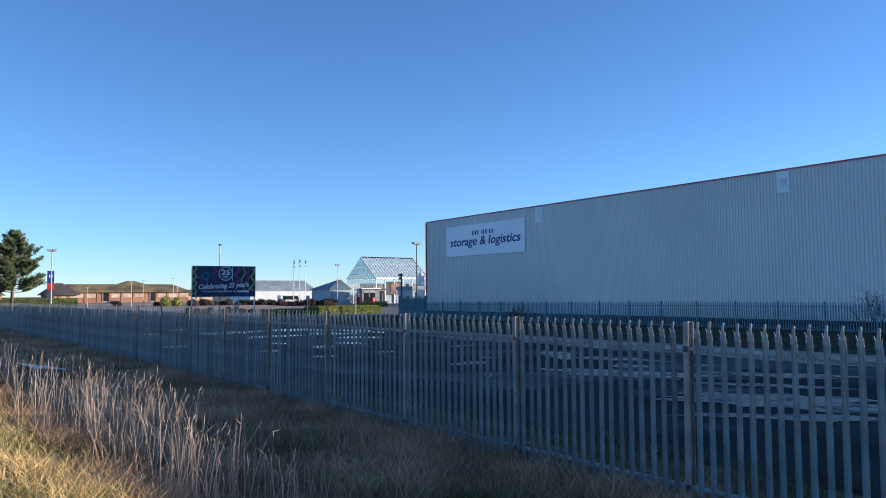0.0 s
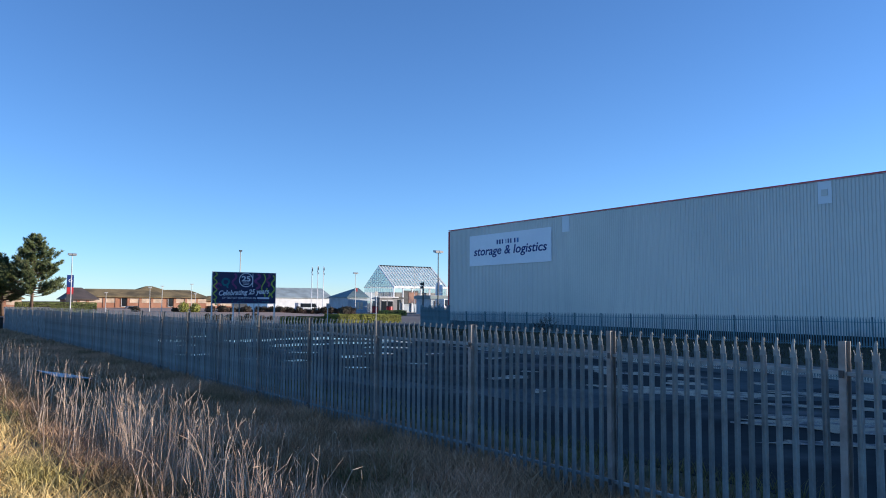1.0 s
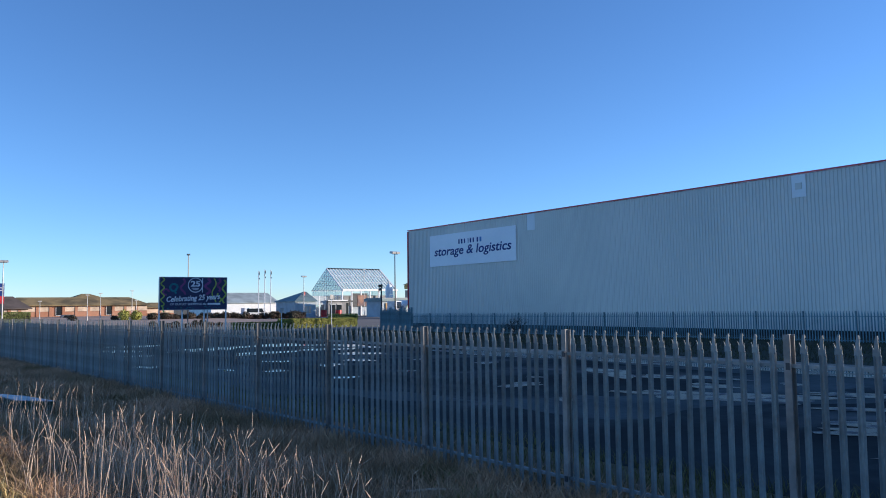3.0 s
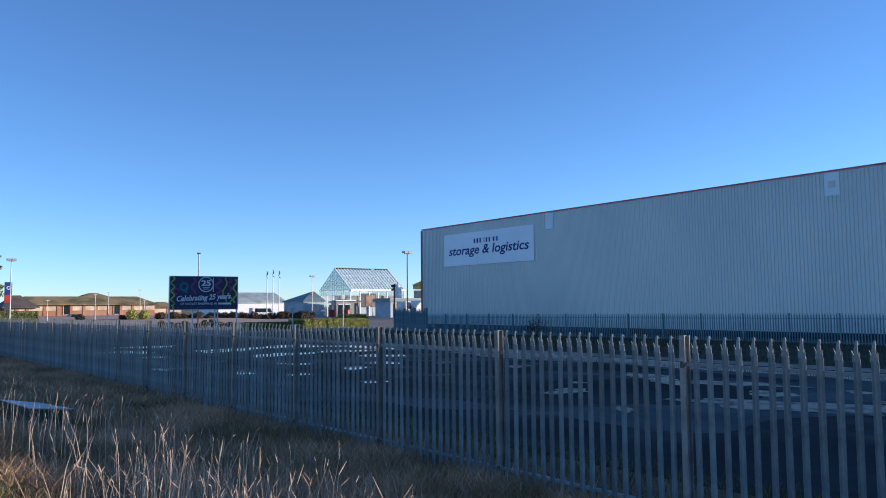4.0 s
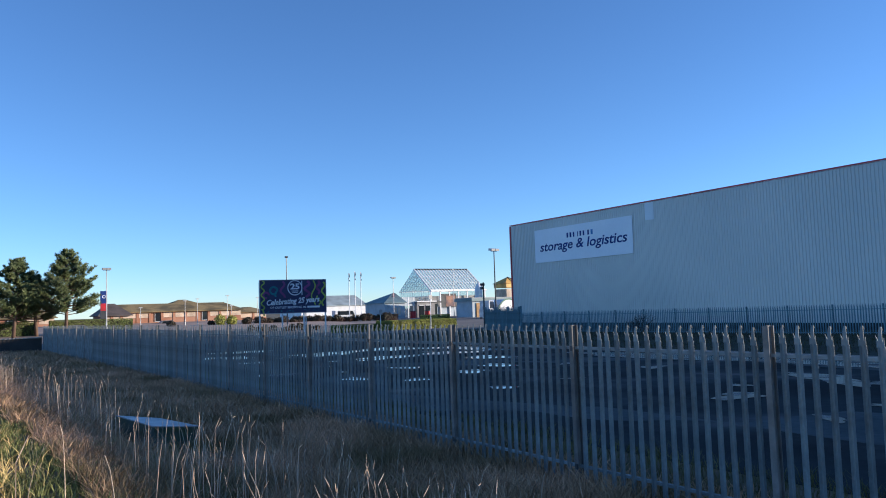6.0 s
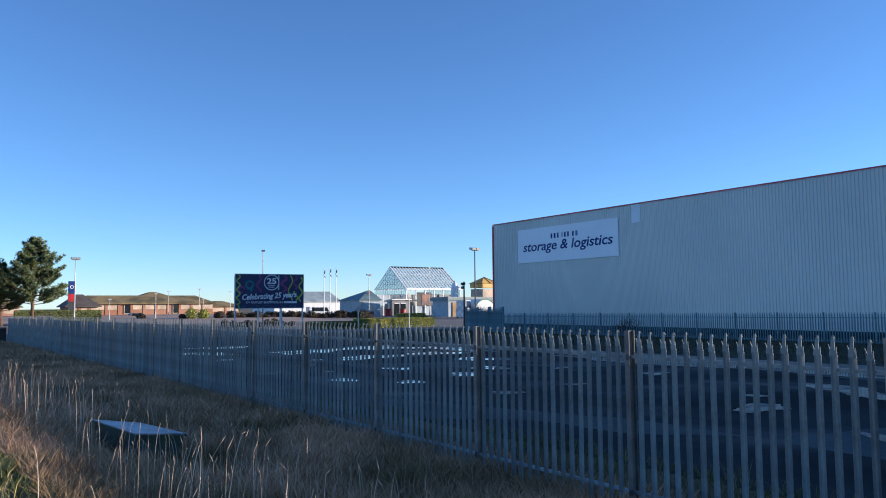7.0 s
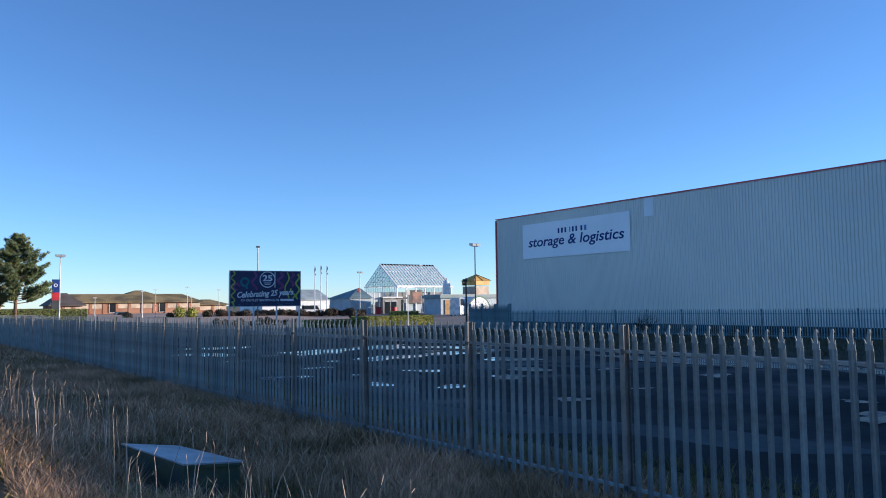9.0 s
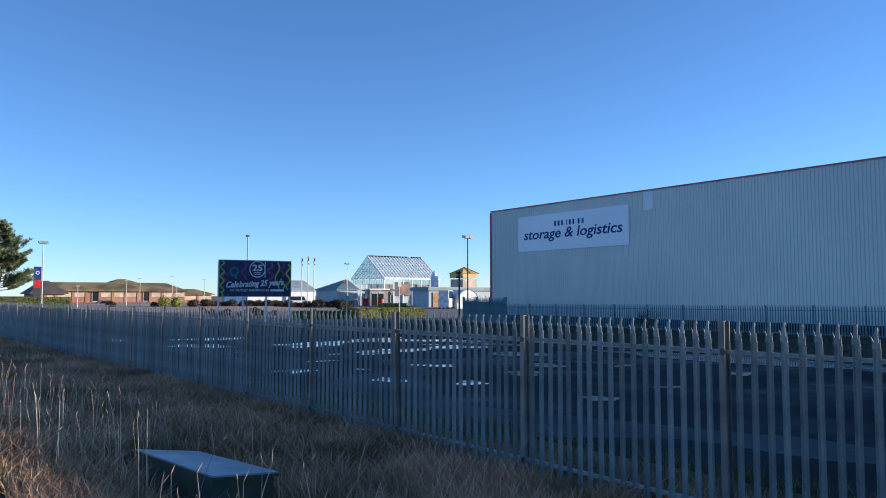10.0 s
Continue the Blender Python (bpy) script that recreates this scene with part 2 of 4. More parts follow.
def lettering(name, text, size, material, parent, m, spacing=1.0, shear=0.0, width=None, label="", bold=0.01):
    """Raised letters of the built-in font as a mesh part; width: the length that the line is stretched to."""
    cu = bpy.data.curves.new(name, "FONT")
    cu.body, cu.size, cu.extrude, cu.space_character, cu.shear = text, size, 0.012, spacing, shear
    cu.align_x, cu.resolution_u, cu.offset = "CENTER", 3, bold * size
    tmp = bpy.data.objects.new(name, cu)
    scene.collection.objects.link(tmp)
    bpy.context.view_layer.update()
    me = bpy.data.meshes.new_from_object(tmp.evaluated_get(bpy.context.evaluated_depsgraph_get()))
    bpy.data.objects.remove(tmp)
    if width:
        xs = [v.co.x for v in me.vertices]
        k = width / (max(xs) - min(xs))
        mid = (max(xs) + min(xs)) / 2
        for v in me.vertices:
            v.co.x = (v.co.x - mid) * k
    me.materials.clear()
    me.materials.append(material)
    ob = new(name, me)
    ob.parent = parent
    ob.matrix_basis = m
    return tagged(ob, label)


def strokes(points, width, depth=0.012):
    """A flat raised band of even width along 2D points (x, z), facing -y."""
    s = Shape()
    pts = [Vector((p[0], p[1])) for p in points]
    left, right = [], []
    for i, p in enumerate(pts):
        d = (pts[min(i + 1, len(pts) - 1)] - pts[max(i - 1, 0)]).normalized()
        nrm = Vector((-d.y, d.x)) * width / 2
        left.append(p + nrm)
        right.append(p - nrm)
    n = len(pts)
    v = [(p.x, y, p.y) for y in (-depth, 0) for side in (left, right) for p in side]
    f = []
    for i in range(n - 1):
        f += [(i, i + 1, n + i + 1, n + i), (2 * n + i, 3 * n + i, 3 * n + i + 1, 2 * n + i + 1), (i, 2 * n + i, 2 * n + i + 1, i + 1), (n + i, n + i + 1, 3 * n + i + 1, 3 * n + i)]
    return s.add(v, f)


rng = np.random.default_rng(7)


# ---- ground ----
BANK = [(-400, 0.9), (-14, 0.92), (-9, 0.88), (-7, 0.78), (-6, 0.72), (-5.4, 0.62), (-4.5, 0.32), (-3.5, 0.12), (-2, 0.03), (0, 0.0), (400, 0.0)]


def fall(y):
    """The slight fall of the whole site away from the walker."""
    return -0.004 * min(max(y - 22, 0), 46)


def ground_z(x, y):
    z = np.interp(x, [b[0] for b in BANK], [b[1] for b in BANK])
    if x < 0:
        z *= 1 - 0.015 * min(max(y - 3, 0), 22)
        z = z * (1 if y < 60 else max(0.15, 1 - (y - 60) / 40))
        z += 0.05 * noise.noise((x * 0.55, y * 0.55, 3.0)) * min(1, -x / 2)
    return z + fall(y)


def build_ground():
    xs = [-2500, -600, -150, -60, -30, -20] + list(np.arange(-14, 0.01, 0.35)) + [5, 12, 20, 30, 45, 70, 110, 160, 300, 800, 2500]
    ys = [-1500, -300, -80, -30, -12] + list(np.arange(-6, 40, 0.4)) + list(np.arange(40, 110, 3.0)) + [130, 170, 260, 500, 1200, 3500]
    s = Shape()
    v = [(x, y, ground_z(x, y)) for y in ys for x in xs]
    n = len(xs)
    s.add(v, [(j * n + i, j * n + i + 1, (j + 1) * n + i + 1, (j + 1) * n + i) for j in range(len(ys) - 1) for i in range(n - 1)])
    solid("ground", s, GRASS, "rough brown winter grass on a low bank", "ground", kind="structure", smooth=True)


def strip(name, x0, x1, ys, z, material, label, category):
    """A level sheet over the ground, following the site's fall, with a real edge."""
    s = Shape()
    n = len(ys)
    s.add([(x, y, fall(y) + dz) for dz in (z, z - 0.3) for y in ys for x in (x0, x1)],
          [(2 * i, 2 * i + 1, 2 * i + 3, 2 * i + 2) for i in range(n - 1)]
          + [(2 * i, 2 * i + 2, 2 * n + 2 * i + 2, 2 * n + 2 * i) for i in range(n - 1)]
          + [(2 * i + 1, 2 * n + 2 * i + 1, 2 * n + 2 * i + 3, 2 * i + 3) for i in range(n - 1)])
    return solid(name, s, material, label, category, kind="structure")


build_ground()
YS = [-60, 0, 22, 35, 50, 68, 69]
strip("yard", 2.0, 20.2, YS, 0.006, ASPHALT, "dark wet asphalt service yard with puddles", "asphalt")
strip("verge", 20.35, 41.0, YS, 0.11, SHADED_VERGE, "shaded grass verge behind the kerb", "grass")
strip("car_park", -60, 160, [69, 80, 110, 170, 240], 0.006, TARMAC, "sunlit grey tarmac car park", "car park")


def sheen_patch(x, y, rx, ry, seed):
    """A stretch of paler asphalt with a ragged edge; its colour carries the grazing sheen."""
    r = np.random.default_rng(seed)
    ph = r.uniform(0, 6.28, 5)
    pts = []
    for i in range(90):
        a = 2 * math.pi * i / 90
        k = 1 + sum(0.10 / (j + 1) ** 0.6 * math.sin((2 + 3 * j) * a + ph[j]) for j in range(5))
        pts.append((rx * k * math.cos(a), ry * k * math.sin(a)))
    s = Shape().add([(px, py, fall(y + py) - fall(y)) for px, py in pts], [tuple(range(90))])
    solid("sheen_asphalt", s, YARD_SHEEN, "paler stretch of the asphalt yard, sheen in its colour", "asphalt", kind="structure", place=(x, y, fall(y) + 0.0105 + seed * 0.0004))


sheen_patch(10.6, 19.0, 8.2, 12.0, 1)
sheen_patch(16.6, 5.0, 2.6, 5.0, 3)


def build_rise():
    """The paved forecourt that climbs gently to the brick buildings."""
    s = Shape()
    ys = [122, 135, 150, 165, 178, 196]
    zs = [-0.16, 0.02, 0.30, 0.62, 0.85, 0.85]
    xs = [-60, -20, 0, 15, 30, 45, 58, 66]
    k = [1, 1, 1, 1, 1, 1, 0.85, 0.0]
    n = len(xs)
    s.add([(x, y, -0.17 + (z + 0.17) * a) for y, z in zip(ys, zs) for x, a in zip(xs, k)],
          [(j * n + i, j * n + i + 1, (j + 1) * n + i + 1, (j + 1) * n + i) for j in range(len(ys) - 1) for i in range(n - 1)])
    solid("forecourt", s, PAVING, "sunlit pinkish paved forecourt before brick buildings", "pavement", kind="structure", smooth=True)


build_rise()


def build_puddle(x, y, rx, ry, turn, seed, damp=False):
    r = np.random.default_rng(seed)
    ph = r.uniform(0, 6.28, 4)
    pts = []
    for i in range(40):
        a = 2 * math.pi * i / 40
        k = 1 + 0.22 * math.sin(2 * a + ph[0]) + 0.18 * math.sin(3 * a + ph[1]) + 0.12 * math.sin(5 * a + ph[2]) + 0.08 * math.sin(9 * a + ph[3])
        if damp:
            k *= 1 + r.normal(0, 0.09)
        pts.append(Matrix.Rotation(radians(turn), 2) @ Vector((rx * k * math.cos(a), ry * k * math.sin(a))))
    s = Shape().add([(p.x, p.y, fall(y + p.y) - fall(y)) for p in pts], [tuple(range(40))])
    solid("puddle", s, DAMP if damp else WATER, "damp film drying on dark asphalt" if damp else "shallow puddle lying on dark asphalt", "puddle", "puddles in the yard", place=(x, y, fall(y) + 0.009 + (seed % 97) * 0.0002))


for i, (px, py, rx, ry, a) in enumerate([
        (6.4, 20.7, 0.45, 0.35, 20), (6.1, 24.8, 0.5, 0.4, 0), (8.5, 29.5, 0.5, 0.6, 30), (6.3, 44.5, 1.2, 1.6, 10), (11.2, 42.4, 2.2, 1.7, 20),
        (15.5, 42.6, 2.4, 1.6, -10), (18.0, 38.6, 1.1, 2.8, 0), (14.0, 31.4, 1.2, 1.0, 15), (11.2, 36.0, 1.7, 1.2, 25), (15.0, 36.2, 1.3, 1.3, 0),
        (10.2, 9.6, 3.0, 0.75, -70), (13.6, 13.0, 1.9, 0.55, -75), (8.3, 3.6, 2.7, 1.05, -58), (6.5, 2.5, 1.5, 0.4, -55), (10.6, 5.4, 1.5, 0.4, -62), (13.0, 6.6, 2.2, 0.5, -65),
        (18.2, 22.0, 1.6, 7.5, 0), (18.3, 9.0, 1.6, 6.0, 0), (13.5, 15.5, 1.6, 0.7, 60), (4.5, 52.0, 1.0, 1.5, 0), (9.0, 50.0, 1.6, 1.6, 0)]):
    build_puddle(px, py, rx, ry, a, 40 + i, py < 14 and px < 14)
for i in range(46):
    px, py = rng.uniform(3.5, 19), rng.uniform(3, 47)
    if min(math.hypot(px - ob.location.x, (py - ob.location.y) * (0.3 if abs(ob.location.x - 18.3) < 0.4 else 1)) for ob in bpy.data.objects if ob.name.startswith("puddle")) < 2.2:
        continue
    k = rng.uniform(0.25, 0.8) * (1.4 if py > 30 else 1)
    build_puddle(px, py, k, k * rng.uniform(0.35, 0.9), rng.uniform(0, 180), 200 + i)


# ---- warehouse ----
WY0, WY1, WTOP = -46.0, 64.3, 10.3


def wall_x(y):
    return 40.05 + (y - 15) * 0.034


def build_warehouse():
    w = thing("warehouse", (0, 0, 0), "long grey profiled-steel warehouse with red flashing", "warehouse")
    s = Shape()
    pitch, deep = 0.24, 0.04
    prof = []
    y = WY0
    while y < WY1 - pitch:
        prof += [(y, 0), (y + 0.11, 0), (y + 0.135, deep), (y + 0.215, deep)]
        y += pitch
    prof.append((WY1, 0))
    v = [(wall_x(yy) + d, yy, z) for z in (0.0, WTOP - 0.12) for yy, d in prof]
    n = len(prof)
    s.add(v, [(i + 1, i, n + i, n + i + 1) for i in range(n - 1)])
    part("wall", s, CLADDING, w)
    back = Shape()
    ring = [(wall_x(WY0) + 0.06, WY0), (wall_x(WY1) + 0.06, WY1), (wall_x(WY1) + 21.5, WY1), (wall_x(WY0) + 21.5, WY0)]
    back.prism(ring, 0.0, WTOP - 0.15)
    part("rear_wall", back, CLADDING, w)
    roof = Shape()
    a, b = wall_x(WY0), wall_x(WY1)
    roof.add([(a, WY0, WTOP - 0.1), (b, WY1, WTOP - 0.1), (b + 10.7, WY1, WTOP + 0.1), (a + 10.7, WY0, WTOP + 0.1), (b + 21.5, WY1, WTOP - 0.1), (a + 21.5, WY0, WTOP - 0.1)],
             [(0, 3, 2, 1), (3, 5, 4, 2)])
    part("roof", roof, ROOFING, w)
    part("eaves_flashing", Shape().prism([(a - 0.09, WY0), (a + 0.12, WY0), (b + 0.12, WY1 + 0.05), (b - 0.09, WY1 + 0.05)], WTOP - 0.075, WTOP), RED, w, "thin red eaves flashing")
    part("corner_flashing", Shape().box(b - 0.07, WY1 - 0.06, 0, b + 0.3, WY1 + 0.1, WTOP - 0.15), RED, w, "red corner flashing")
    for y0, y1, z0, z1 in ((45.1, 46.0, 8.75, WTOP - 0.14), (21.2, 22.1, 8.75, WTOP - 0.14)):
        x = wall_x(y0) - 0.004
        part("patch_sheet", Shape().box(x - 0.02, y0, z0, x, y1, z1), PATCH, w, "pale replacement cladding sheet")
    part("plinth", Shape().prism([(a - 0.12, WY0), (a + 0.02, WY0), (b + 0.02, WY1 - 0.1), (b - 0.12, WY1 - 0.1)], -0.3, 0.5), PLINTH, w, "dark stained plinth")
    x = wall_x(21.5) - 0.03
    part("vent", Shape().box(x - 0.05, 21.45, 9.25, x, 21.85, 9.65), CLADDING, w, "small grey wall vent")


def build_warehouse_sign():
    y0, y1, z0, z1 = 47.45, 60.35, 6.2, 9.35
    # its own frame: x along the wall, y out of it, so that -y faces the yard
    turn = -90 + math.degrees(math.atan(0.034)) * -1
    s = thing("wall_sign", (wall_x((y0 + y1) / 2) - 0.03, (y0 + y1) / 2, (z0 + z1) / 2), "large white sign with navy letters on grey cladding", "sign", turn=turn)
    w, h = (y1 - y0) / 2, (z1 - z0) / 2
    part("panel", Shape().box(-w, -0.04, -h, w, 0, h), SIGN_WHITE, s)
    lettering("lettering", "storage & logistics", 1.22, NAVY_LETTER, s, pose(0.1, -0.045, -0.52, 90, 0, 0), shear=0.18, width=11.5, bold=0.013)
    x = -1.75
    for wd in (0.2, 0.22, 0.18, 0, 0.09, 0.2, 0.18, 0, 0.2):
        if wd:
            part("name_bar", Shape().box(x, -0.055, 0.48, x + wd, -0.041, 0.92), NAVY_LETTER, s, "navy bar of a maker's name")
        x += wd + 0.22 if wd else 0.2
    part("name_bar", Shape().box(x, -0.055, 0.48, x + 0.26, -0.041, 0.92), BLUE_LETTER, s, "blue bar of a maker's name")


build_warehouse()
build_warehouse_sign()


# ---- palisade fences ----
BAY, SLOTS = 2.75, 18


def pale_shape(top=2.0, foot=0.06):
    """A W-section steel pale with a triple-pointed, splayed head."""
    s = Shape()
    prof = [(-0.033, 0.010), (-0.021, -0.012), (-0.008, 0.004), (0.008, 0.004), (0.021, -0.012), (0.033, 0.010)]
    z1 = top - 0.17
    n = len(prof)
    v = [(d + t, y, z) for t in (0, 0.0035) for z in (foot, z1) for y, d in prof]
    f = []
    for i in range(n - 1):
        f += [(i + 1, i, n + i, n + i + 1), (2 * n + i, 2 * n + i + 1, 3 * n + i + 1, 3 * n + i)]
    f += [(0, 2 * n, 3 * n, n), (n - 1, 2 * n - 1, 4 * n - 1, 3 * n - 1), (0, 1, 2 * n + 1, 2 * n), (2, 3, 2 * n + 3, 2 * n + 2), (4, 5, 2 * n + 5, 2 * n + 4)]
    s.add(v, f)
    # the head: a middle point that hooks over the yard, and two short spurs splayed sideways
    for y0, w, steps in ((0.0, 0.021, ((0, 0, z1 - 0.01), (-0.002, 0, z1 + 0.10), (0.008, -0.002, top), (0.034, -0.006, top - 0.03))),
                         (-0.024, 0.0105, ((0, 0, z1 - 0.01), (0.0, 0.0, z1 + 0.025), (-0.002, -0.004, z1 + 0.055), (-0.004, -0.008, z1 + 0.075))),
                         (0.024, 0.0105, ((0, 0, z1 - 0.01), (0.0, 0.0, z1 + 0.035), (-0.003, 0.006, z1 + 0.07), (-0.006, 0.013, z1 + 0.095)))):
        v = []
        for i, (dx, dy, z) in enumerate(steps):
            ww = w * (1, 0.8, 0.42, 0.15)[i]
            v += [(dx - 0.001, y0 + dy - ww, z), (dx - 0.001, y0 + dy + ww, z), (dx + 0.003, y0 + dy + ww, z), (dx + 0.003, y0 + dy - ww, z)]
        m = len(steps)
        s.add(v, [(4 * i + j, 4 * i + (j + 1) % 4, 4 * i + 4 + (j + 1) % 4, 4 * i + 4 + j) for i in range(m - 1) for j in range(4)] + [(4 * m - 4, 4 * m - 3, 4 * m - 2, 4 * m - 1)])
    return s


def post_shape(h=2.0):
    """A rolled I-section post with its flanges across the fence line."""
    s = Shape()
    a, b, t, w = 0.048, 0.033, 0.008, 0.006
    ring = [(-a, -b), (-a + t, -b), (-a + t, -w), (a - t, -w), (a - t, -b), (a, -b), (a, b), (a - t, b), (a - t, w), (-a + t, w), (-a + t, b), (-a, b)]
    return s.prism(ring, -0.3, h)


def build_fence(name, label, k0, k1, near, steel, post_steel, height, base, m, bend=None):
    """A palisade fence of bays k0 to k1 along y of the pose m; near: the bays whose pales are parts of their own."""
    fence = thing(name, (0, 0, 0), label, "fence")
    fence.matrix_basis = m
    pale, post = pale_shape(height).mesh("pale", steel), post_shape(height).mesh("post", post_steel)
    rest = Shape()
    shape = pale_shape(height)
    r = np.random.default_rng(5)
    for k in range(k0, k1 + 1):
        lean = bend.get(k, 0.0) if bend else 0.0
        ob = new("post", post)
        ob.parent = fence
        ob.matrix_basis = pose(0.03, k * BAY, base(k * BAY), -lean + r.normal(0, 0.25), r.normal(0, 0.3), 0)
    for k in range(k0, k1):
        z0, z1 = base(k * BAY), base(k * BAY + BAY)
        for zr in (0.24, height - 0.29):
            rail = Shape()
            ya, yb = k * BAY + 0.02, (k + 1) * BAY - 0.02
            rail.add([(x, y, z + zz) for y, z in ((ya, z0 + zr), (yb, z1 + zr)) for x, zz in ((0.008, 0.018), (0.053, 0.018), (0.053, 0.013), (0.013, 0.013), (0.013, -0.015), (0.008, -0.015))],
                     [(i, (i + 1) % 6, 6 + (i + 1) % 6, 6 + i) for i in range(6)] + [(5, 4, 3, 2, 1, 0), (6, 7, 8, 9, 10, 11)])
            part("rail", rail, steel, fence)
            bolt = Shape()
            bolt.box(-0.03, ya - 0.045, z0 + zr - 0.035, -0.015, ya - 0.005, z0 + zr + 0.03)
            if near[0] <= k < near[1]:
                part("rail_bracket", bolt, DARK, fence, "small dark rail bracket")
        for i in range(1, SLOTS):
            y = (k + i / SLOTS) * BAY
            mm = pose(r.normal(0, 0.002), y + r.normal(0, 0.0025), base(y) + r.normal(0, 0.006), r.normal(0, 0.14), r.normal(0, 0.2), r.normal(0, 2))
            if near[0] <= k < near[1]:
                ob = new("pale", pale)
                ob.parent, ob.matrix_basis = fence, mm
            else:
                rest.add([mm @ Vector(p) for p in shape.v], shape.f)
    if rest.v:
        tagged(part("far_pale", rest, steel, fence), kind="stuff")
    return fence


# ---- billboard ----
def build_billboard():
    b = thing("billboard", (22.9, 75.6, fall(75)), "navy printed billboard with streamers on white posts", "billboard", turn=-6)
    w, z0, z1 = 3.35, 2.38, 5.62
    part("panel", Shape().box(-w, 0, z0, w, 0.12, z1), BOARD, b)
    fr = Shape()
    fr.box(-w - 0.06, -0.03, z0 - 0.06, w + 0.06, 0.14, z0).box(-w - 0.06, -0.03, z1, w + 0.06, 0.14, z1 + 0.06)
    fr.box(-w - 0.06, -0.03, z0, -w, 0.14, z1).box(w, -0.03, z0, w + 0.06, 0.14, z1)
    part("frame", fr, STEEL, b, "pale grey metal edge frame")
    for x in (-w, -1.1, 1.1, w):
        part("post", Shape().box(x - 0.06, 0.15, -0.3, x + 0.06, 0.27, z1 - 0.2), WHITE, b, "white square post")
    ring = [(0.15 + 0.72 * math.cos(a), 4.85 + 0.72 * math.sin(a)) for a in np.linspace(0, 2 * math.pi, 40)]
    part("ring", strokes(ring, 0.09), INK_WHITE, b, "white printed ring")
    part("ring_stem", strokes([(0.87, 5.55), (0.87, 4.1)], 0.07), INK_WHITE, b)
    lettering("number", "25", 0.78, INK_WHITE, b, pose(0.15, -0.004, 4.72, 90, 0, 0), width=0.95, bold=0.03)
    sm = Shape().box(-0.2, -0.012, 4.5, 0.5, -0.001, 4.56).box(-0.12, -0.012, 4.36, 0.42, -0.001, 4.41)
    part("ring_bars", sm, INK_WHITE, b)
    lettering("headline", "Celebrating 25 years", 0.75, INK_WHITE, b, pose(0.0, -0.004, 3.3, 90, -3, 0), shear=0.3, width=5.4, bold=0.028)
    lettering("subline", "OF OUTLET SHOPPING IN", 0.3, INK_WHITE, b, pose(-0.55, -0.004, 2.82, 90, 0, 0), width=3.6)
    part("place_bar", Shape().box(1.4, -0.012, 2.83, 2.7, -0.001, 3.02), INK_WHITE, b, "bar of unreadable small print")
    def wave(x, za, zb, amp, turns):
        return [(x + amp * math.sin(turns * 2 * math.pi * i / 40), za + (zb - za) * i / 40) for i in range(41)]
    part("streamer", strokes(wave(-3.08, 5.6, 2.75, 0.16, 3.5), 0.13), INK_LIME, b, "lime printed streamer")
    part("streamer", strokes([(-3.2 + 0.25 * i / 8, 2.7 - 0.05 * i + 0.2 * math.sin(i / 2)) for i in range(9)], 0.15), INK_LIME, b, "lime printed streamer")
    part("streamer", strokes(wave(2.05, 5.55, 3.1, 0.2, 1.2), 0.12), INK_LIME, b, "lime printed streamer")
    part("streamer", strokes(wave(3.1, 5.4, 3.0, 0.17, 2.0), 0.16), INK_LIME, b, "lime printed streamer")
    part("streamer", strokes(wave(2.6, 3.1, 4.0, 0.2, 0.9), 0.14), INK_LIME, b, "lime printed streamer")
    part("swirl", strokes([(-2.0 + 0.35 * math.cos(a), 4.6 + 0.35 * math.sin(a)) for a in np.linspace(0.5, 5.6, 20)], 0.2), INK_TEAL, b, "teal printed swirl")
    part("swirl", strokes(wave(-1.75, 4.9, 4.0, 0.12, 1), 0.18), INK_TEAL, b, "teal printed swirl")
    part("swirl", strokes(wave(-1.1, 5.5, 3.9, 0.2, 1.3), 0.2), INK_PURPLE, b, "purple printed swirl")
    part("swirl", strokes(wave(1.4, 5.5, 3.9, 0.25, 1.6), 0.25), INK_PURPLE, b, "purple printed swirl")
    part("swirl", strokes(wave(2.55, 5.5, 4.2, 0.16, 1.5), 0.22), INK_PURPLE, b, "purple printed swirl")
    part("swirl", strokes([(-2.75 + 0.28 * math.cos(a), 4.15 + 0.28 * math.sin(a)) for a in np.linspace(0, 5, 16)], 0.18), INK_PURPLE, b, "purple printed swirl")
    r = np.random.default_rng(3)
    for i in range(26):
        x, z = r.uniform(-3.2, 3.2), 2.42 + r.uniform(0, 0.22)
        part("confetti", Shape().box(x, -0.012, z, x + 0.14, -0.001, z + 0.05), INK_TEAL, b, "teal printed dash")


build_billboard()


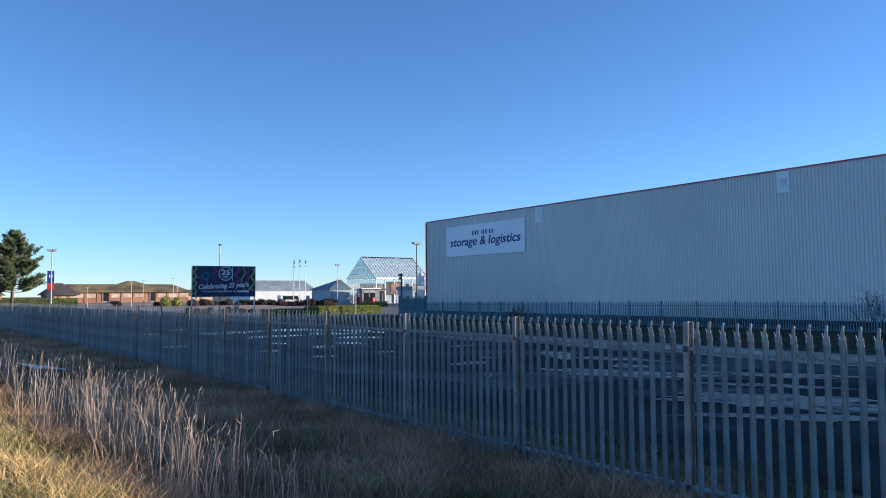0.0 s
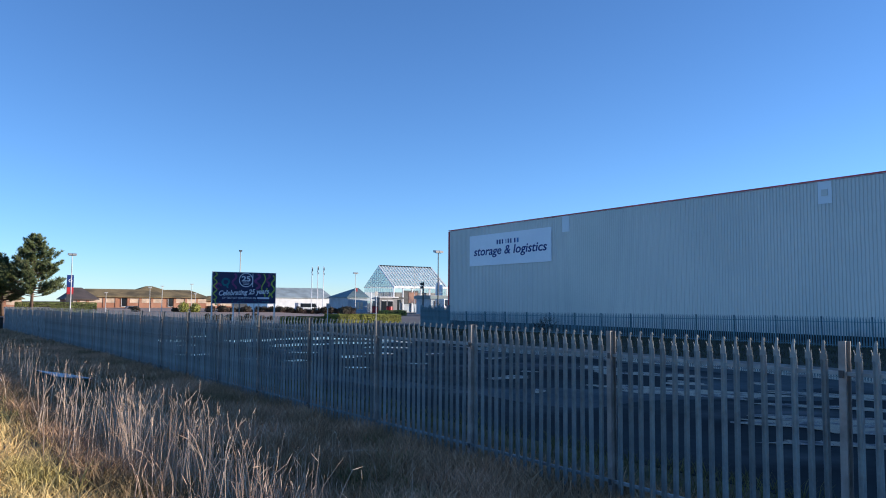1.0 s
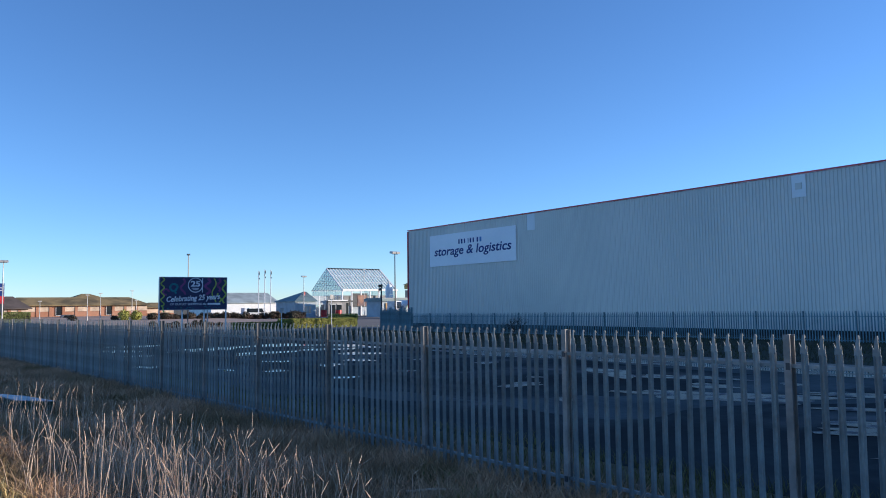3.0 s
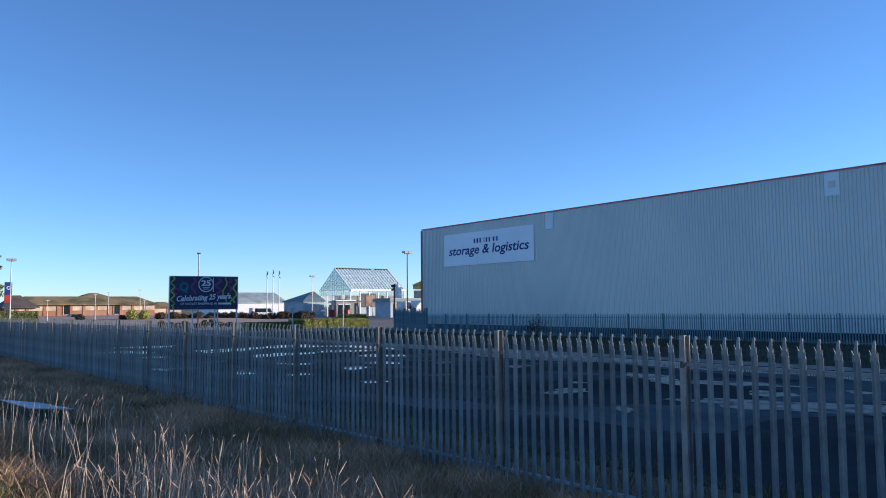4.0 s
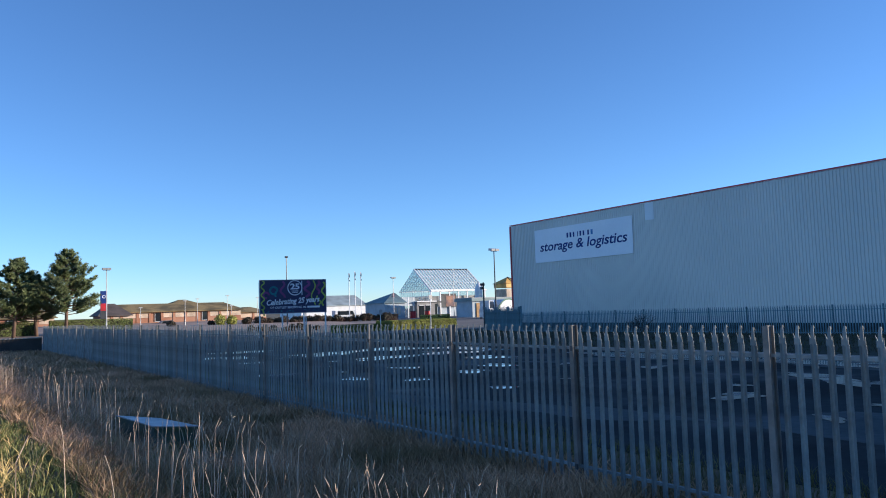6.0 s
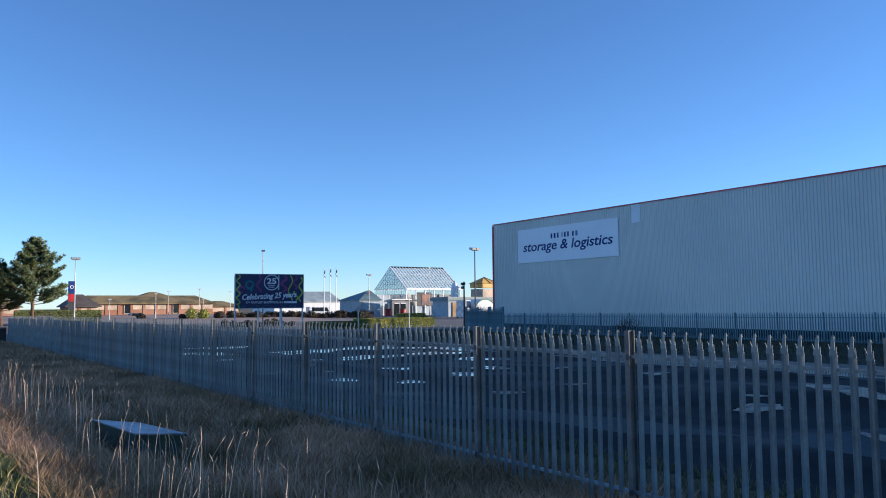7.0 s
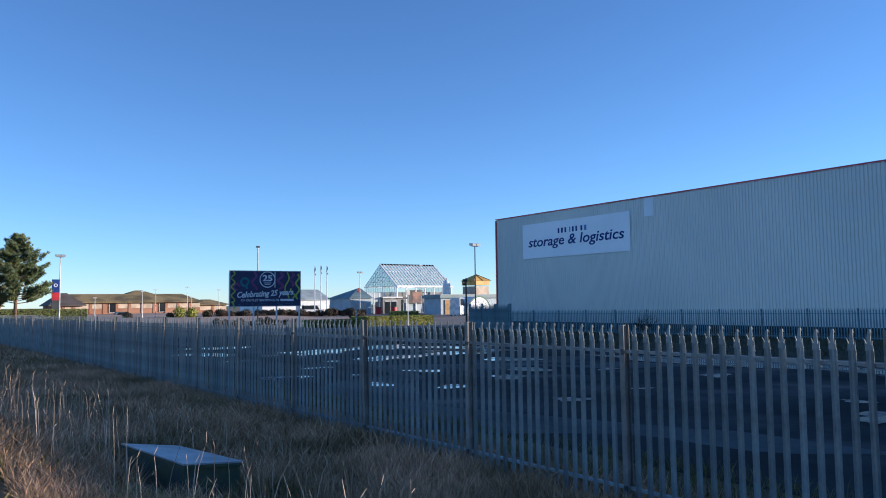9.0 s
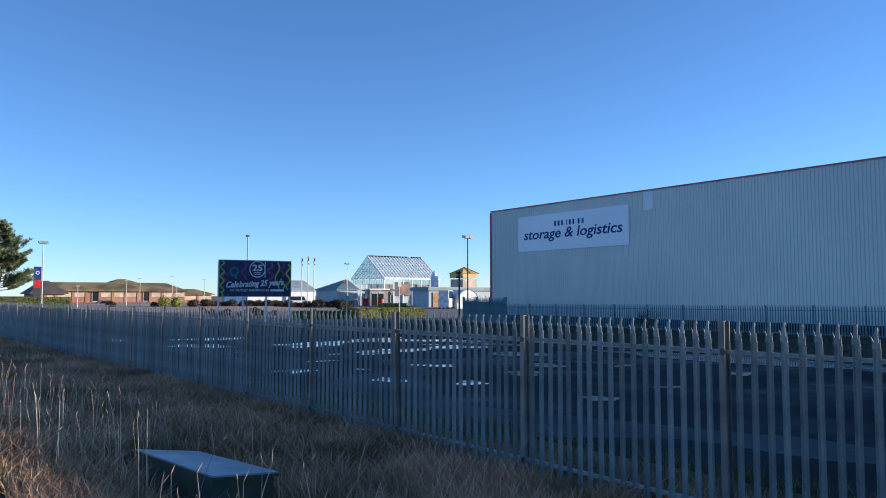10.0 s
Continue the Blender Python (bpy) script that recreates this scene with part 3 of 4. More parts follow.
# ---- lamps and poles ----
def street_lamp(x, y, h, kind="twin", color=None):
    dark = color is DARK
    l = thing("street_lamp", (x, y, fall(y)), ("dark" if dark else "pale") + " steel column with twin box floodlights" if kind == "twin" else "slim pale lamp column with a small head", "street lamp", "car park lamps")
    mat = color or STEEL
    part("base_plate", Shape().box(-0.2, -0.2, 0, 0.2, 0.2, 0.04), mat, l)
    part("column", Shape().tube([(0, 0, 0.0), (0, 0, 1.2), (0, 0, 1.25), (0, 0, h)], [0.13, 0.13, 0.09, 0.06] if kind == "twin" else [0.10, 0.10, 0.06, 0.045], 10), mat, l)
    if kind == "twin":
        part("crossarm", Shape().tube([(-0.45, 0, h), (0.45, 0, h)], [0.04, 0.04], 6), mat, l)
        for sx in (-1, 1):
            head = part("floodlight", Shape().box(-0.26, -0.32, -0.13, 0.26, 0.32, 0.13), STEEL, l, "pale box floodlight")
            head.matrix_basis = pose(sx * 0.3, 0, h + 0.18, 8, 0, 0)
            part("lens", Shape().box(-0.22, -0.26, -0.145, 0.22, 0.28, -0.131), DARK_GLASS, head)
    else:
        part("head", Shape().box(-0.3, -0.12, h, 0.3, 0.12, h + 0.14), STEEL, l)


street_lamp(12.7, 117, 9.0)
street_lamp(47.7, 75, 8.8, color=DARK)
street_lamp(78.6, 153, 9.2)
street_lamp(94.9, 153, 11.2, "single")
for lx, ly, lh in ((34.3, 150, 5.4), (32.0, 150, 5.1), (40.0, 150, 5.9), (46.0, 150, 5.4), (40.8, 150, 4.0), (24.1, 150, 4.0), (27.8, 84, 5.6)):
    street_lamp(lx, ly, lh, "single")


def build_poles():
    p = thing("mast", (24.1, 80.3, fall(80)), "tall plain mast standing behind the billboard", "mast")
    part("pole", Shape().tube([(0, 0, 0), (0, 0, 8.2)], [0.07, 0.055], 8), CAR_GREY, p)
    part("cap", Shape().box(-0.14, -0.14, 8.2, 0.14, 0.14, 8.36), DARK, p, "dark cap")
    for x, h in ((66.1, 10.3), (67.5, 10.6), (68.9, 10.5)):
        f = thing("flagpole", (x, 150, fall(150)), "white flagpole with a limp dark flag", "flagpole", "three flagpoles")
        part("pole", Shape().tube([(0, 0, 0), (0, 0, h)], [0.11, 0.07], 8), WHITE, f)
        flag = Shape()
        n = 7
        pts = [(0.09 + 0.18 * math.sin(i * 1.3) * i / n, 0.16 * math.cos(i * 1.7) * i / n, h - 0.1 - i * 0.3) for i in range(n)]
        flag.tube(pts, [0.07, 0.11, 0.12, 0.11, 0.12, 0.09, 0.04], 6)
        part("flag", flag, DARK, f, "limp dark flag")
    c = thing("camera_mast", (40.8, 68, fall(68)), "dark mast carrying a security camera and floodlight", "mast")
    part("pole", Shape().tube([(0, 0, 0), (0, 0, 4.9)], [0.1, 0.07], 8), DARK, c)
    part("security_camera", Shape().box(-0.35, -0.1, 4.55, 0.1, 0.1, 4.8), DARK, c)
    part("floodlight", Shape().box(-0.3, -0.14, 4.15, -0.08, 0.14, 4.4), DARK, c)
    part("bracket", Shape().tube([(0, 0, 4.2), (-0.35, 0, 4.75)], [0.03, 0.03], 6), DARK, c)
    for x, y, h, pan in ((34.0, 78, 2.4, 0.55), (40.55, 78, 3.9, 0.5)):
        s = thing("sign_post", (x, y, fall(y)), "slim white post with a small sign plate", "sign post")
        part("post", Shape().tube([(0, 0, 0), (0, 0, h)], [0.045, 0.045], 8), WHITE, s)
        part("plate", Shape().box(-0.22, -0.07, h - pan, 0.22, -0.045, h), STEEL, s)
    t = thing("totem_sign", (17.9, 150, fall(150)), "tall navy totem sign with a red lower panel", "totem sign")
    part("upper_panel", Shape().box(-0.55, -0.2, 5.0, 0.55, 0.2, 7.2), NAVY_LETTER, t, "navy upper panel")
    part("base_panel", Shape().box(-0.55, -0.2, 0, 0.55, 0.2, 3.7), DARK, t, "dark base panel")
    part("lower_panel", Shape().box(-0.55, -0.2, 3.7, 0.55, 0.2, 5.0), RED_PAINT, t, "red lower panel")
    part("mark", strokes([(0.25 * math.cos(a), 6.2 + 0.25 * math.sin(a)) for a in np.linspace(0, 6.28, 16)], 0.1), INK_WHITE, t, "white printed ring").location = (0, -0.205, 0)


build_poles()


# ---- far buildings ----
def gable_roof(s, x0, x1, y0, y1, ze, zr, over=0.4, hip=0.0, hip_end=None):
    """A pitched roof with its ridge along x, 0.15 thick; hip: how far the ridge stops short of the ends."""
    ym = (y0 + y1) / 2
    top = [(x0 - over, y0 - over, ze), (x1 + over, y0 - over, ze), (x1 + over, y1 + over, ze), (x0 - over, y1 + over, ze), (x0 - over + hip, ym, zr), (x1 + over - (hip if hip_end is None else hip_end), ym, zr)]
    low = [(x, y, z - 0.15) for x, y, z in top]
    return s.add(top + low, [(0, 1, 5, 4), (2, 3, 4, 5), (1, 2, 5), (3, 0, 4), (7, 6, 10, 11), (9, 8, 11, 10), (8, 7, 11), (6, 9, 10), (0, 6, 7, 1), (1, 7, 8, 2), (2, 8, 9, 3), (3, 9, 6, 0)])


def brick_block(x0, x1, y0, depth, ze, zr, bays, label, hip=3.0, wall=BRICK, roof=None):
    b = thing("brick_building", (x0, y0, fall(y0)), label, "building")
    L = x1 - x0
    part("wall", Shape().box(0, 0.25, 0, L, depth, ze), wall, b)
    part("roof", gable_roof(Shape(), 0, L, 0, depth, ze, zr, 0.6, hip), roof or TILE, b, "pitched roof with its shade in the dark colour" if roof else "brown mossy pitched tile roof")
    for i in range(bays):
        u0, u1 = L * i / bays, L * (i + 1) / bays
        part("pier", Shape().box(u0, 0, 0, u0 + 0.5, 0.24, ze - 0.2), BRICK, b, "red brick pier")
        if i % 4 == 3:
            win = part("window", Shape().box(u0 + 1.4, 0.12, 1.3, u1 - 0.2, 0.245, ze - 0.3), DARK_GLASS, b, "dark shop window")
            fr = Shape().box(u0 + 1.35, 0.08, 1.22, u1 - 0.15, 0.119, 1.3).box((u0 + u1) / 2, 0.08, 1.3, (u0 + u1) / 2 + 0.08, 0.119, ze - 0.3)
            part("frame", fr, WHITE, win)
            part("low_wall", Shape().box(u0 + 0.5, 0.1, 0, u1, 0.24, 0.8), BRICK, b)
        else:
            part("panel", Shape().box(u0 + 0.55, 0.1, ze - 1.35, u1 - 0.05, 0.24, ze - 0.25), CREAM, b, "pale rendered panel")
            part("low_wall", Shape().box(u0 + 0.5, 0.1, 0, u1, 0.24, ze - 1.4), BRICK, b)
    return b


brick_block(24.4, 52.8, 180, 11, 3.5, 5.3, 11, "long single-storey red brick building, brown tile roof")
brick_block(53.5, 60.5, 184, 9, 2.8, 4.0, 2, "small red brick block with brown tile roof")
brick_block(20.4, 25.8, 168, 9, 2.9, 5.3, 3, "red brick block with a shaded hipped roof", 2.6, roof=SHADED_TILE)
brick_block(-34, 14, 184, 10, 2.9, 5.0, 14, "long low red brick building beyond the pines", 3.0)


def roof_lantern(x, y, w, z0, z1):
    l = thing("roof_lantern", (x, y, 0), "small brown hipped roof above a ridge", "roof")
    s = Shape()
    gable_roof(s, -w, w, -2.5, 2.5, z0, z1, 0.2, w * 0.8)
    part("roof", s, TILE, l)
    part("wall", Shape().box(-w * 0.9, -2.2, z0 - 3.5, w * 0.9, 2.2, z0 - 0.1), BRICK, l)


roof_lantern(41.4, 188, 3.0, 5.0, 5.95)


def build_glasshouse():
    x0, x1, y0, y1, ze, zr = 99.7, 117.0, 170.5, 186.5, 6.9, 12.75
    g = thing("glass_atrium", (0, 0, fall(180)), "white-framed glazed atrium with steep glass roof", "building")
    ym = (y0 + y1) / 2
    def bar(a, b, r=0.11):
        return Shape().tube([a, b], [r, r], 4)
    n = 18
    for i in range(n + 1):
        x = x0 + (x1 - x0) * i / n
        for ye in (y0, y1):
            part("rafter", bar((x, ye, ze), (x, ym, zr), (0.24 if i in (0, n) else 0.17) if ye == y0 else 0.06), WHITE, g)
    for k in (0, 2, 4, 6):
        for ye in (y0, y1):
            y, z = ye + (ym - ye) * k / 6, ze + (zr - ze) * k / 6
            part("purlin", bar((x0, y, z), (x1, y, z), 0.24 if k == 6 else 0.05 if k else 0.2), WHITE, g)
    for x in (x0, x1):
        for k in range(1, 14):
            y = y0 + (y1 - y0) * k / 14
            zt = ze + (zr - ze) * (1 - abs(y - ym) / (y1 - ym))
            part("mullion", bar((x, y, 0), (x, y, zt), 0.06), WHITE, g)
        for z in (ze, ze + 1.2, ze + 2.4, ze + 3.6, ze + 4.8, 5.4, 4.0, 2.5):
            h = (y1 - ym) * (1 - max(0, z - ze) / (zr - ze))
            part("transom", bar((x, ym - h, z), (x, ym + h, z), 0.06), WHITE, g)
    for i in range(0, n + 1, 3):
        x = x0 + (x1 - x0) * i / n
        part("column", Shape().box(x - 0.15, y0 - 0.15, 0, x + 0.15, y0 + 0.15, ze), WHITE, g)
    for nm, pts in (("pane", [(x0 + .05, y0, ze), (x1, y0, ze), (x1, ym, zr), (x0 + .05, ym, zr)]), ("pane", [(x0 + .05, y1, ze), (x1, y1, ze), (x1, ym, zr), (x0 + .05, ym, zr)])):
        ob = part(nm, Shape().add(pts, [(0, 1, 2, 3)]), GLASS, g)
        ob.visible_shadow = False
    for x in (x0, x1):
        ob = part("gable_pane", Shape().add([(x, y0, 0.3), (x, y1, 0.3), (x, y1, ze), (x, ym, zr), (x, y0, ze)], [(0, 1, 2, 3, 4)]), GLASS, g)
        ob.visible_shadow = False
    part("front_wall", Shape().box(x0 + 2, y0 + 0.2, 0, x1, y0 + 0.5, 2.6), PALE_WALL, g, "pale front wall")
    part("floor", Shape().box(x0, y0, 0, x1, y1, 0.08), CONCRETE, g)
    # Grey box added to stand for the dim interior under the eaves.
    part("interior_shade", Shape().box(x0 + 7.9, y0 + 3.0, 0.08, x1, y0 + 3.2, 5.4), GREY_WALL, g, "grey wall added inside the atrium")
    part("back_wall", Shape().box(x0 + 4.3, y1 - 0.4, 0.08, x1, y1 - 0.1, 5.6), GREY_WALL, g, "grey wall added inside the atrium")
    part("kiosk", Shape().box(x0 + 1.2, y0 + 5, 0.08, x0 + 5.5, y0 + 9, 3.4), CREAM, g, "pale kiosk inside")
    part("canopy", Shape().box(x0 - 1.5, y0 - 2.2, 3.6, x0 + 2.4, y0 - 0.2, 4.0), DARK, g, "dark entrance canopy")
    part("fascia", Shape().box(x0 - 0.2, y0 - 0.5, ze - 0.35, x1 + 0.3, y0 - 0.2, ze + 0.05), WHITE, g)
    part("mural", Shape().box(x0 + 2.8, y0 - 0.1, 2.4, x0 + 7.8, y0 + 0.19, 5.9), DARK, g, "dark printed wall panel")
    part("mural_inset", Shape().box(x0 + 4.6, y0 - 0.16, 2.6, x0 + 7.4, y0 - 0.11, 5.4), surface("mural_print", (0.30, 0.14, 0.08), 0.6, 0, 0.4, 2.5, 0.8, 0, (0.10, 0.06, 0.07)), g, "orange-brown printed picture panel")
    part("entrance_glass", Shape().box(x0 - 0.5, y0 + 0.1, 0, x0 + 1.9, y0 + 0.2, 3.4), DARK_GLASS, g)
    lob = thing("lobby", (0, 0, fall(170)), "grey flat-roofed lobby before the glass atrium", "building")
    part("wall", Shape().box(94.2, 168.4, 0, 99.5, 172, 3.9), GREY_WALL, lob)
    part("roof", Shape().box(93.9, 168.0, 3.9, 99.8, 172.2, 4.15), WHITE, lob, "white roof edge")
    for x in (94.8, 96.7):
        door = part("door", Shape().box(x, 168.3, 0, x + 1.4, 168.39, 3.0), DARK_GLASS, lob, "dark glass door")
        part("door_frame", Shape().box(x - 0.1, 168.2, 3.0, x + 1.5, 168.38, 3.15), WHITE, door)
    for x in (90.2, 92.0, 93.6):
        part("screen_post", Shape().box(x - 0.1, 169, 0, x + 0.1, 169.2, 5.2), WHITE, lob)
    # Opaque pale panel added where the gable glazing continues down.
    part("screen", Shape().box(90.0, 169.05, 3.0, 94.0, 169.15, 5.2), PALE_WALL, lob, "pale panel in place of the gable glazing's lower part")
    hoard = thing("poster_stand", (88.3, 168, fall(168)), "dark poster board with a red edge", "poster board")
    part("board", Shape().box(-1.0, -0.1, 1.2, 1.0, 0.1, 5.0), NAVY_LETTER, hoard)
    part("edge", Shape().box(-1.3, -0.12, 0, -1.01, 0.12, 6.3), RED_PAINT, hoard, "red edge post")
    part("leg", Shape().box(0.8, -0.1, 0, 1.0, 0.1, 1.19), DARK, hoard)
    for x in (90.3, 94.5):
        r = thing("litter_bin", (x, 164, fall(164)), "squat red bin beside the entrance", "bin", "red bins at the entrance")
        part("body", Shape().prism([(0.75 * math.cos(a), 0.75 * math.sin(a)) for a in np.linspace(0, 6.28, 12, endpoint=False)], 0, 1.6), RED_PAINT, r)
        part("lid", Shape().prism([(0.85 * math.cos(a), 0.85 * math.sin(a)) for a in np.linspace(0, 6.28, 12, endpoint=False)], 1.6, 1.75), DARK, r)


build_glasshouse()


def shed(name, x0, x1, y0, y1, ze, zr, wall, roof, label, windows=(), hip=0.0, hip_end=None, panes=None):
    b = thing(name, (0, 0, fall(y0)), label, "building")
    part("wall", Shape().box(x0, y0, 0, x1, y1, ze), wall, b)
    part("roof", gable_roof(Shape(), x0, x1, y0, y1, ze, zr, 0.4, hip, hip_end), roof, b)
    ym = (y0 + y1) / 2
    for x in () if hip else (x0 - 0.45, x1 + 0.45):
        part("gable", Shape().add([(x, y0, ze), (x, y1, ze), (x, ym, zr - 0.16)], [(0, 1, 2)]), wall, b)
    for u0, u1, z0, z1 in windows:
        w = part("window", Shape().box(u0, y0 - 0.06, z0, u1, y0 - 0.004, z1), panes or DARK_GLASS, b)
        part("frame", Shape().box(u0 - 0.08, y0 - 0.09, z0 - 0.1, u1 + 0.08, y0 - 0.061, z0), WHITE, w)
    return b


# The windows look lit only because their panes are coloured cream.
shed("white_shop", 83.0, 88.6, 165, 175, 3.9, 6.3, PALE_WALL, TEAL_ROOF, "low white building with a grey-green hipped roof", [(85.6, 86.3, 0.9, 2.7), (86.6, 87.3, 0.9, 2.7)], 5.4, 0.2, CREAM)
shed("white_warehouse", 78.5, 99, 205, 221, 3.9, 6.9, WHITE, PALE_ROOF, "pale distant warehouse with shallow white roof")
pb = thing("panel_building", (0, 0, fall(140)), "low white panel building with a flat grey-green roof", "building")
part("wall", Shape().box(90.9, 140, 0, 110, 146, 3.5), PALE_WALL, pb)
part("fascia", Shape().box(90.5, 139.6, 3.5, 110.4, 146.4, 4.15), TEAL_ROOF, pb, "grey-green roof fascia")
part("roof", Shape().box(90.8, 139.9, 4.15, 110.1, 146.1, 4.3), ROOFING, pb)
for u in (97.2, 98.6, 103.0):
    w = part("window", Shape().box(u, 139.94, 0.8, u + 0.7, 139.996, 1.7), DARK_GLASS, pb)
    part("frame", Shape().box(u - 0.08, 139.9, 0.7, u + 0.78, 139.939, 0.8), WHITE, w)
part("door_sheet", Shape().box(91.9, 139.8, 0, 94.3, 139.95, 3.1), surface("tan_board", (0.42, 0.24, 0.09), 0.7), pb, "tan boarded door")


def build_orange_hall():
    o = thing("pavilion", (108.7, 150, fall(150)), "pale hall with an orange pyramid roof", "building")
    o.scale = (0.68, 0.68, 1.0)
    part("wall", Shape().box(-3.1, -3.4, 0, 3.1, 3.4, 6.3), CREAM, o)
    part("band", Shape().box(-3.3, -3.6, 6.6, 3.3, 3.6, 7.6), ORANGE, o, "orange eaves band")
    part("roof", Shape().add([(-3.9, -3.9, 7.6), (3.9, -3.9, 7.6), (3.9, 3.9, 7.6), (-3.9, 3.9, 7.6), (0, 0, 9.2)], [(0, 1, 4), (1, 2, 4), (2, 3, 4), (3, 0, 4), (3, 2, 1, 0)]), ORANGE, o, "orange pyramid roof")
    for a, b in (((-3.9, -3.9, 7.65), (0, 0, 9.25)), ((3.9, -3.9, 7.65), (0, 0, 9.25)), ((0, -3.9, 7.65), (0, 0, 9.25))):
        part("roof_rib", Shape().tube([a, b], [0.09, 0.09], 4), DARK, o)
    s = thing("silo", (101.5, 152, fall(150)), "small white silo with a domed top", "silo")
    part("drum", Shape().tube([(0, 0, 0), (0, 0, 6.6), (0, 0, 7.4), (0, 0, 7.9)], [0.9, 0.9, 0.65, 0.2], 14), WHITE, s, smooth=True)
    part("vent", Shape().tube([(0, 0, 7.9), (0, 0, 8.3)], [0.15, 0.15], 8), STEEL, s)


build_orange_hall()


def car(x, y, turn, label, long=4.4, high=1.5, van=False, paint=None):
    """A parked car with body, glazed cabin, wheels and lamps."""
    c = thing("car" if not van else "van", (x, y, fall(y)), label, "car" if not van else "van", "parked vehicles", turn)
    w = 0.9 if not van else 1.0
    h1 = high * 0.55
    body = Shape()
    side = [(-long / 2, 0.3), (long / 2, 0.3), (long / 2, h1 * 0.85), (long / 2 - 0.9 if not van else long / 2 - 0.4, h1), (-long / 2 + 0.1, h1), (-long / 2, h1 * 0.8)]
    def extr(sh, prof, a, b):
        n = len(prof)
        return sh.add([(px, yy, pz) for yy in (a, b) for px, pz in prof], [tuple(range(n)), tuple(range(2 * n - 1, n - 1, -1))] + [(i, n + i, n + (i + 1) % n, (i + 1) % n) for i in range(n)])
    extr(body, side, -w, w)
    paint = paint or CAR_WHITE
    part("body", body, paint, c)
    cab = [(-long / 2 + 0.15, h1), (long / 2 - 1.0 if not van else long / 2 - 0.45, h1), (long / 2 - 1.75 if not van else long / 2 - 1.1, high), (-long / 2 + (0.7 if not van else 0.15), high)]
    part("cabin", extr(Shape(), cab, -w + 0.1, w - 0.1), paint, c)
    cx = sum(p[0] for p in cab) / 4
    gl = [(cx + (p[0] - cx) * 0.78, p[1] + (0.08 if i < 2 else -0.14)) for i, p in enumerate(cab)]
    part("side_window", extr(Shape(), gl, -w + 0.085, w - 0.085), DARK_GLASS, c)
    for sx in (-1, 1):
        for sy in (-1, 1):
            wheel = part("wheel", Shape().tube([(sx * long * 0.31, sy * w - 0.1 * sy, 0.32), (sx * long * 0.31, sy * w + 0.02 * sy, 0.32)], [0.32, 0.32], 14), RUBBER, c)
            part("rim", Shape().tube([(sx * long * 0.31, sy * w, 0.32), (sx * long * 0.31, sy * w + 0.03 * sy, 0.32)], [0.19, 0.17], 10), STEEL, wheel)
    for sy in (-1, 1):
        part("headlight", Shape().box(long / 2 - 0.02, sy * w * 0.75 - 0.15, h1 * 0.6, long / 2 + 0.02, sy * w * 0.75 + 0.15, h1 * 0.78), STEEL, c)


car(11.0, 128, 5, "small grey car parked by the hedge", paint=CAR_GREY)
car(70.0, 160, 0, "white van parked by the flagpoles", 6.0, 2.4, True)
car(81.6, 122, 40, "white lorry cab parked beyond the blue fence", 5.5, 3.4, True)
car(34.0, 170, 0, "grey car parked before the brick building", 4.4, 1.5, paint=CAR_GREY)


def build_arch_tent():
    t = thing("arched_shelter", (86.0, 121, fall(121)), "white arched shelter with a green edge", "shelter")
    ring = [(2.6 * math.cos(a), 1.1 + 2.5 * math.sin(a)) for a in np.linspace(0, math.pi, 14)]
    s = Shape()
    pts = [(-2.6, 0)] + ring[::-1] + [(2.6, 0)]
    n = len(pts)
    s.add([(x, y, z) for y in (0, 5) for x, z in pts], [tuple(range(n))] + [(i, i + 1, n + i + 1, n + i) for i in range(n - 1)] + [tuple(range(2 * n - 1, n - 1, -1))])
    part("cover", s, WHITE, t)
    part("edge", strokes([(x, z) for x, z in ring], 0.22), surface("green_edge", (0.03, 0.16, 0.07), 0.5), t, "green arched edge").location = (0, -0.01, 0)


build_arch_tent()


# ---- hedges, shrubs and trees ----
def leaf_cloud(n, inside, size, r):
    """Small folded leaves at the places that inside() gives."""
    s = Shape()
    v, f = [], []
    for i in range(n):
        p, out = inside(r)
        d = Vector(out) + Vector(r.normal(0, 0.6, 3))
        d.normalize()
        a = d.orthogonal().normalized()
        a.rotate(Matrix.Rotation(r.uniform(0, 6.28), 3, d))
        b = d.cross(a)
        p, k = Vector(p), size * r.uniform(0.6, 1.4)
        j = len(v)
        v += [tuple(p - a * k), tuple(p + b * k * 0.5 + d * k * 0.2), tuple(p + a * k), tuple(p - b * k * 0.5 + d * k * 0.2)]
        f += [(j, j + 1, j + 2), (j, j + 2, j + 3)]
    s.v, s.f = v, f
    return s


def hedge(x, y, lx, ly, h, label, seed, n=5000, size=0.08, turn=0.0, leaf=None):
    g = thing("hedge", (x, y, fall(y)), label, "hedge", turn=turn)
    part("core", Shape().box(-lx / 2 + 0.15, -ly / 2 + 0.15, 0, lx / 2 - 0.15, ly / 2 - 0.15, h - 0.15, c=0.1), TWIG, g)
    def skin(r):
        side = r.integers(0, 5)
        u, v, w = r.uniform(-0.5, 0.5), r.uniform(-0.5, 0.5), r.uniform(0, 1)
        wob = 0.10 * noise.noise((u * lx * 0.8, v * ly, w * 2 + seed))
        if side < 2:
            return (u * lx, v * ly, h + wob), (0, 0, 1)
        if side == 2:
            return (u * lx, -ly / 2 + wob, w * h), (0, -1, 0.2)
        if side == 3:
            return (u * lx, ly / 2 + wob, w * h), (0, 1, 0.2)
        return ((lx / 2 + wob) * (1 if u > 0 else -1), v * ly, w * h), (1 if u > 0 else -1, 0, 0.2)
    tagged(part("foliage", leaf_cloud(n, skin, size, np.random.default_rng(seed)), leaf or LEAF, g), kind="stuff")


